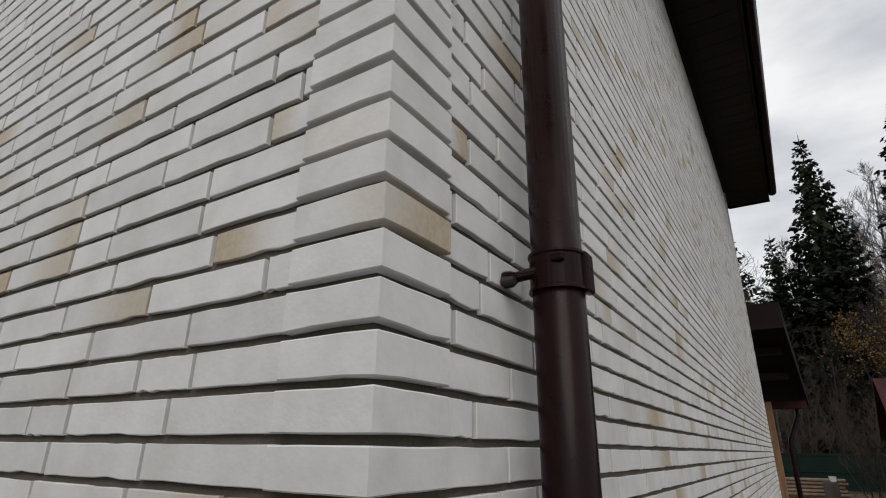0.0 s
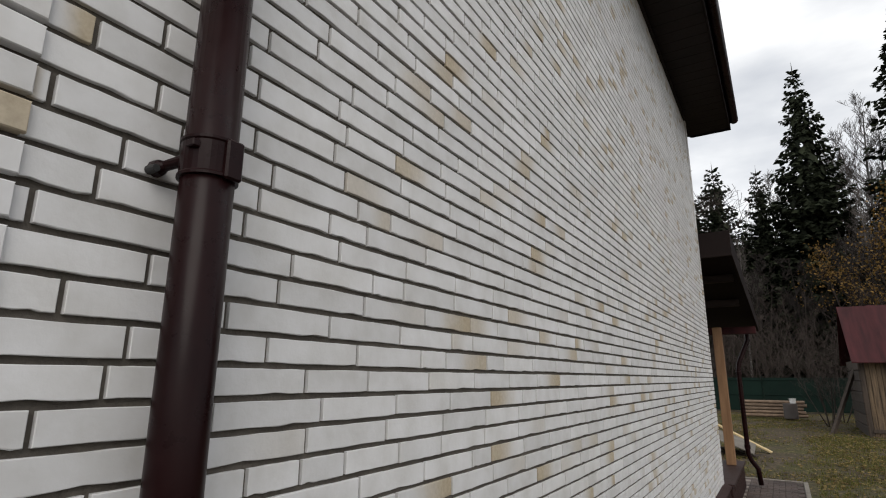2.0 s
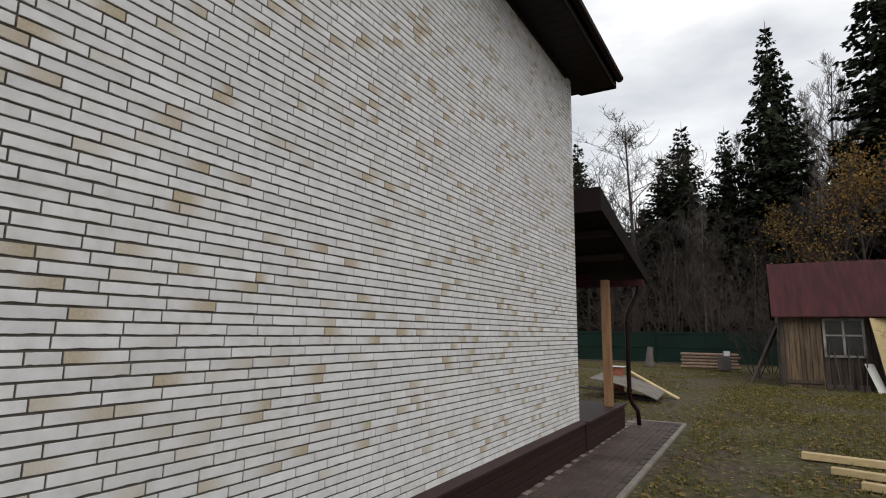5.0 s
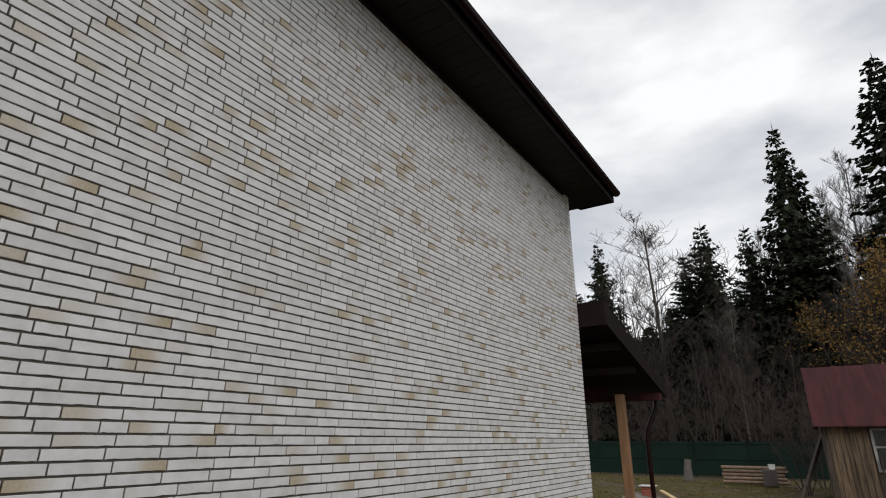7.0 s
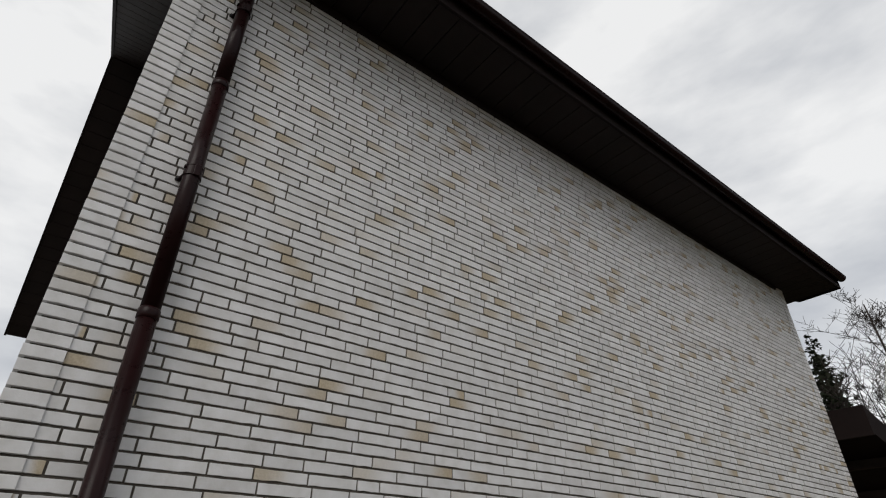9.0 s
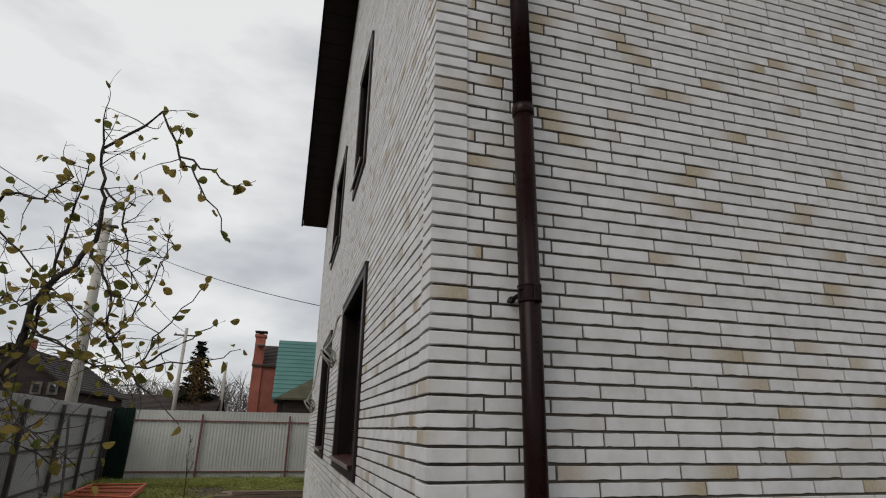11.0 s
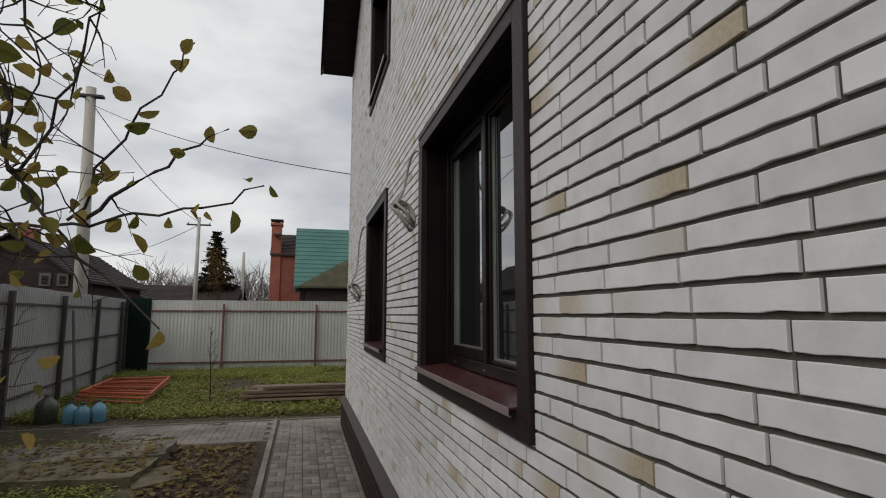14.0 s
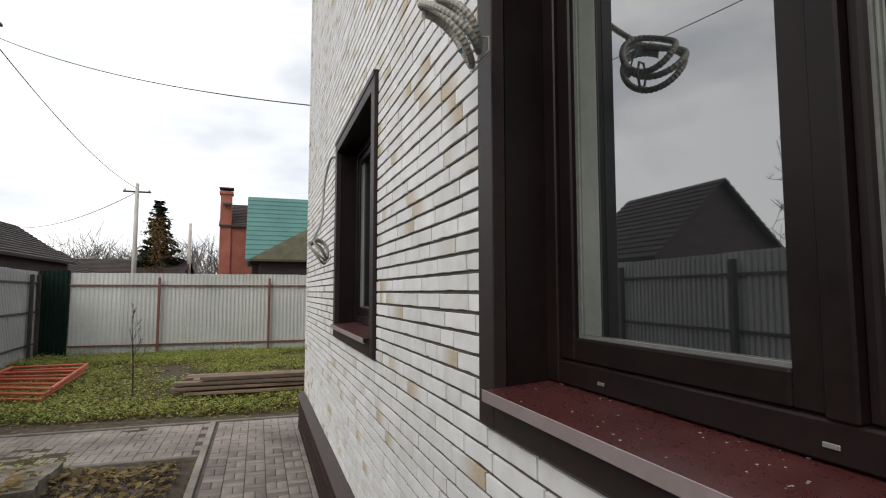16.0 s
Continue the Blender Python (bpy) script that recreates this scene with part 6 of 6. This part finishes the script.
clods, soil_leaves = ([], []), ([], [])
for _ in range(1500):
    x, y = rng.uniform(-9.1, -5.8), rng.uniform(-2.45, -1.36)
    clod(x, y, 0.035 + 0.07 * noise.noise((x * 1.6, y * 1.6, 1)), *clods)
    if rng.random() < 0.4:
        flat_leaf(x, y, 0.05 + 0.07 * noise.noise((x * 1.6, y * 1.6, 1)), *soil_leaves)
for _ in range(420):
    x, y = rng.uniform(-9.0, -7.3), rng.uniform(-4.4, -2.5)
    flat_leaf(x, y, 0.165, *soil_leaves)
tagged(part("soil_clods", clods, M_SOIL, None), "crumbled clods on the dug soil", "soil", kind="stuff")
tagged(part("garden_leaves", soil_leaves, M_LITTER, None), "fallen leaves on the soil and concrete slabs", "leaves", kind="stuff")


# ---------- bricks of the two visible walls ----------
def brick_shape(length, height, proud, rng, back=0.022, n_long=7):
    """One facing brick lying along x with its face at y = -proud: slightly ragged outline, chamfered face. Vertices, faces, uvs."""
    jz = lambda: rng.uniform(-0.0011, 0.0009)
    outline = []
    for i in range(n_long + 1):
        outline.append((length * i / n_long + (rng.uniform(-0.002, 0.002) if 0 < i < n_long else 0), jz() + (rng.random() < 0.16) * rng.uniform(0.001, 0.0032)))
    for i in range(n_long + 1):
        outline.append((length * (1 - i / n_long) + (rng.uniform(-0.002, 0.002) if 0 < i < n_long else 0), height + jz() * 0.8))
    n = len(outline)
    c = 0.0012
    inner = [(min(max(x, c), length - c), min(max(z, c + (z if 0 < z < height / 2 else 0)), height - c)) for x, z in outline]
    verts = [(x, back, z) for x, z in outline] + [(x, -proud + c * 0.8, z) for x, z in outline] + [(x, -proud, z) for x, z in inner]
    faces = []
    for r in (0, 1):
        for i in range(n):
            j = (i + 1) % n
            faces.append((r * n + i, r * n + j, (r + 1) * n + j, (r + 1) * n + i))
    faces.append(tuple(range(2 * n, 3 * n)))
    uvs = [(x / length, z / height) for x, _, z in verts]
    return verts, faces, uvs


def brick_mesh(name, verts, faces, uvs):
    me = bpy.data.meshes.new(name)
    me.from_pydata(verts, [], faces)
    layer = me.uv_layers.new(name="UVMap")
    idx = np.empty(len(me.loops), dtype=np.int32)
    me.loops.foreach_get("vertex_index", idx)
    layer.data.foreach_set("uv", np.asarray(uvs, dtype=np.float32)[idx].ravel())
    me.materials.append(M_BRICK)
    me.update()
    return me


SIZES = (0.298, 0.225, 0.148)
CORNER_W = 0.155
shape_rng = random.Random(5)
SHAPES = {s: [brick_mesh("brick", *brick_shape(s - GAP, BRICK_H, 0.0, shape_rng)) for _ in range(9)] for s in SIZES}


def lay(s0, s1, z, rng):
    """Random bond between two ends: (start, length) of the bricks of one course."""
    out, s = [], s0 - rng.uniform(0.0, 0.29)
    while s < s1:
        size = rng.choices(SIZES, (0.73, 0.14, 0.13))[0]
        out.append((s, size))
        s += size
    return out


def brick_wall(parent, start, end, turn, near, openings, top_of, seed):
    rng = random.Random(seed)
    big_v, big_f, big_uv = [], [], []
    singles = 0
    row = 0
    while True:
        z = BASE + row * COURSE
        row += 1
        lo, hi = start, end
        if z > RIDGE_Z:
            break
        if top_of is not None:
            lo, hi = max(lo, top_of(z)[0]), min(hi, top_of(z)[1])
            if hi - lo < 0.1:
                break
        elif z > EAVE:
            break
        for s, size in lay(start, end, z, rng):
            a, c = max(s, lo), min(s + size, hi)
            spans = [(a, c, z, z + BRICK_H)]
            for x0, x1, z0, z1 in openings:
                cut = []
                for p, q, u, v in spans:
                    if q <= x0 or p >= x1 or v <= z0 or u >= z1:
                        cut.append((p, q, u, v))
                        continue
                    if p < x0:
                        cut.append((p, x0, u, v))
                    if q > x1:
                        cut.append((x1, q, u, v))
                    m0, m1 = max(p, x0), min(q, x1)
                    if u < z0 - 0.008:
                        cut.append((m0, m1, u, z0))
                    if v > z1 + 0.008:
                        cut.append((m0, m1, z1, v))
                spans = cut
            for p, q, u, v in spans:
                if q - p < 0.02:
                    continue
                whole = abs(q - p - size) < 1e-6 and v - u > BRICK_H - 1e-6
                if whole and near(p, u) and singles < 300:
                    ob = new("brick", rng.choice(SHAPES[size]))
                    base = Matrix.Translation((0, p, u)) @ Matrix.Rotation(math.pi / 2, 4, "Z") if turn else Matrix.Translation((p, 0, u))
                    depth = rng.uniform(-0.0012, 0.0012)
                    ob.matrix_basis = base @ Matrix.Translation((GAP / 2, depth, rng.uniform(-0.0008, 0.0008)))
                    adopt(ob, parent)
                    singles += 1
                    continue
                vs, fs, uv = brick_shape(q - p - GAP, v - u, rng.uniform(-0.0012, 0.0012), rng, n_long=5)
                o = len(big_v)
                if turn:
                    big_v += [(-y, p + GAP / 2 + x, u + zz) for x, y, zz in vs]
                else:
                    big_v += [(p + GAP / 2 + x, y, u + zz) for x, y, zz in vs]
                big_f += [tuple(i + o for i in f) for f in fs]
                big_uv += uv
    ob = new("brickwork", brick_mesh("brickwork", big_v, big_f, big_uv))
    tagged(ob, kind="stuff")
    adopt(ob, parent)


brick_wall(wall_east, CORNER_W - 0.009, LEN_A - CORNER_W + 0.009, True, lambda p, u: p < 3.2 and 1.55 < u < 2.95, [], None, 11)
brick_wall(wall_south, -LEN_B + CORNER_W - 0.009, -CORNER_W + 0.009, False, lambda p, u: p > -2.15 and 1.05 < u < 3.1, OPENINGS,
           lambda z: (-LEN_B + 0.0 if z < EAVE else -LEN_B + (z - EAVE) / SLOPE, 0.0 if z < EAVE else -(z - EAVE) / SLOPE), 23)


def corner_brick(height, rng, w1=CORNER_W, w2=CORNER_W, proud=0.010, hand=1):
    """L-shaped corner brick round the vertical edge at the origin; arms along -x (or +x) and +y."""
    n = 3
    line = [(-w1 + (w1 + proud) * i / n, -proud) for i in range(n + 1)] + [(proud, -proud + (w2 + proud) * i / n) for i in range(1, n + 1)]
    back = [(-w1 + (w1 - 0.022) * i / n, 0.022) for i in range(n + 1)] + [(-0.022, 0.022 + (w2 - 0.022) * i / n) for i in range(1, n + 1)]
    lo = [rng.uniform(-0.0012, 0.0008) - (rng.random() < 0.15) * 0.003 for _ in line]
    hi = [height + rng.uniform(-0.0012, 0.0006) for _ in line]
    c = 0.002
    k = len(line)
    inn = [(min(max(x, -w1 + c), proud), min(max(y, -proud), w2 - c)) for x, y in line]
    verts = [(x * 0.985, y, z) for (x, y), z in zip(back, lo)]
    off = [(x - (c if x >= proud - 1e-6 else 0), y + (c if y <= -proud + 1e-6 else 0)) for x, y in line]
    verts += [(x, y, z) for (x, y), z in zip(off, lo)]
    verts += [(x, y, z + c) for (x, y), z in zip(inn, lo)]
    verts += [(x, y, z - c) for (x, y), z in zip(inn, hi)]
    verts += [(x, y, z) for (x, y), z in zip(off, hi)]
    verts += [(x, y, z) for (x, y), z in zip(back, hi)]
    faces = []
    for r in range(5):
        for i in range(k - 1):
            faces.append((r * k + i, r * k + i + 1, (r + 1) * k + i + 1, (r + 1) * k + i))
    faces.append(tuple(r * k for r in range(5, -1, -1)))
    faces.append(tuple(r * k + k - 1 for r in range(6)))
    uvs = [((i % k) / (k - 1), 0.5) for i in range(6 * k)]
    return verts, faces, uvs


corner_rng = random.Random(8)
CORNERS = [brick_mesh("corner_brick", *corner_brick(BRICK_H, corner_rng)) for _ in range(10)]
rows_total = int((EAVE - BASE) / COURSE) + 1
for i in range(rows_total):
    ob = new("corner_brick", corner_rng.choice(CORNERS))
    ob.matrix_basis = Matrix.Translation((corner_rng.uniform(-0.0015, 0.0015), corner_rng.uniform(-0.0015, 0.0015), BASE + i * COURSE))
    adopt(ob, wall_east)
far_v, far_f, far_uv = [], [], []
for i in range(rows_total):
    for ang, ox, oy in ((90, 0.0, LEN_A), (-90, -LEN_B, 0.0)):
        vs, fs, uv = corner_brick(BRICK_H, corner_rng)
        m = Matrix.Translation((ox, oy, BASE + i * COURSE)) @ Matrix.Rotation(radians(ang), 4, "Z")
        o = len(far_v)
        far_v += [tuple(m @ Vector(v)) for v in vs]
        far_f += [tuple(j + o for j in f) for f in fs]
        far_uv += uv
ob = new("corner_brickwork", brick_mesh("corner_brickwork", far_v, far_f, far_uv))
tagged(ob, kind="stuff")
adopt(ob, wall_east)

# ---------- paving blocks ----------
paver_rng = random.Random(3)
PAVERS = []
for _ in range(6):
    bm = bmesh.new()
    box(bm, -0.098, 0.098, -0.048, 0.048, -0.03, 0.0, 0.006)
    PAVERS.append(mesh_of("paver", bm, M_PAVER))
stuff_v, stuff_f = [], []
PV = [(x, y, z) for z, d in ((-0.03, 0.0), (-0.006, 0.0), (0.0, 0.007)) for x, y in ((-0.098 + d, -0.048 + d), (0.098 - d, -0.048 + d), (0.098 - d, 0.048 - d), (-0.098 + d, 0.048 - d))]
PF = [(0, 1, 5, 4), (1, 2, 6, 5), (2, 3, 7, 6), (3, 0, 4, 7), (4, 5, 9, 8), (5, 6, 10, 9), (6, 7, 11, 10), (7, 4, 8, 11), (8, 9, 10, 11)]
count = 0


def in_paving(x, y, e=0.03):
    return (0.0 < x < 1.06 - e and -1.16 + e < y < 13.7 - e) or (-11.1 + e < x <= 0.0 and -1.16 + e < y < 0.0) or (-11.1 + e < x < -9.45 - e and -14 < y < -1.24 - e)


for i in range(-60, 16):
    for j in range(-72, 72):
        # pinwheel bond: cells of 0.2 m hold two blocks, turned in every other cell
        x, y = i * 0.2 + 0.05, j * 0.2 - 0.02
        for k in (-1, 1):
            turned_ = (i + j) % 2 == 0
            px, py = (x + 0.05 * k, y) if turned_ else (x, y + 0.05 * k)
            if not in_paving(px, py):
                continue
            m = Matrix.Translation((px, py, 0.002 + paver_rng.uniform(-0.004, 0.003))) @ Matrix.Rotation((math.pi / 2 if turned_ else 0) + paver_rng.uniform(-0.02, 0.02), 4, "Z")
            if count < 300 and -9.4 < px < -5.2 and py > -1.1:
                ob = new("paver", paver_rng.choice(PAVERS))
                ob.matrix_basis = m
                adopt(ob, pavement)
                count += 1
            else:
                o = len(stuff_v)
                stuff_v += [tuple(m @ Vector(v)) for v in PV]
                stuff_f += [tuple(a + o for a in f) for f in PF]
dry_f = [f for f in stuff_f if stuff_v[f[0]][0] < 0.05]
damp_f = [f for f in stuff_f if stuff_v[f[0]][0] >= 0.05]
tagged(part("paving_blocks", (stuff_v, dry_f), M_PAVER, pavement), kind="stuff")
tagged(part("damp_paving_blocks", (stuff_v, damp_f), M_DAMP_PAVER, pavement), kind="stuff")
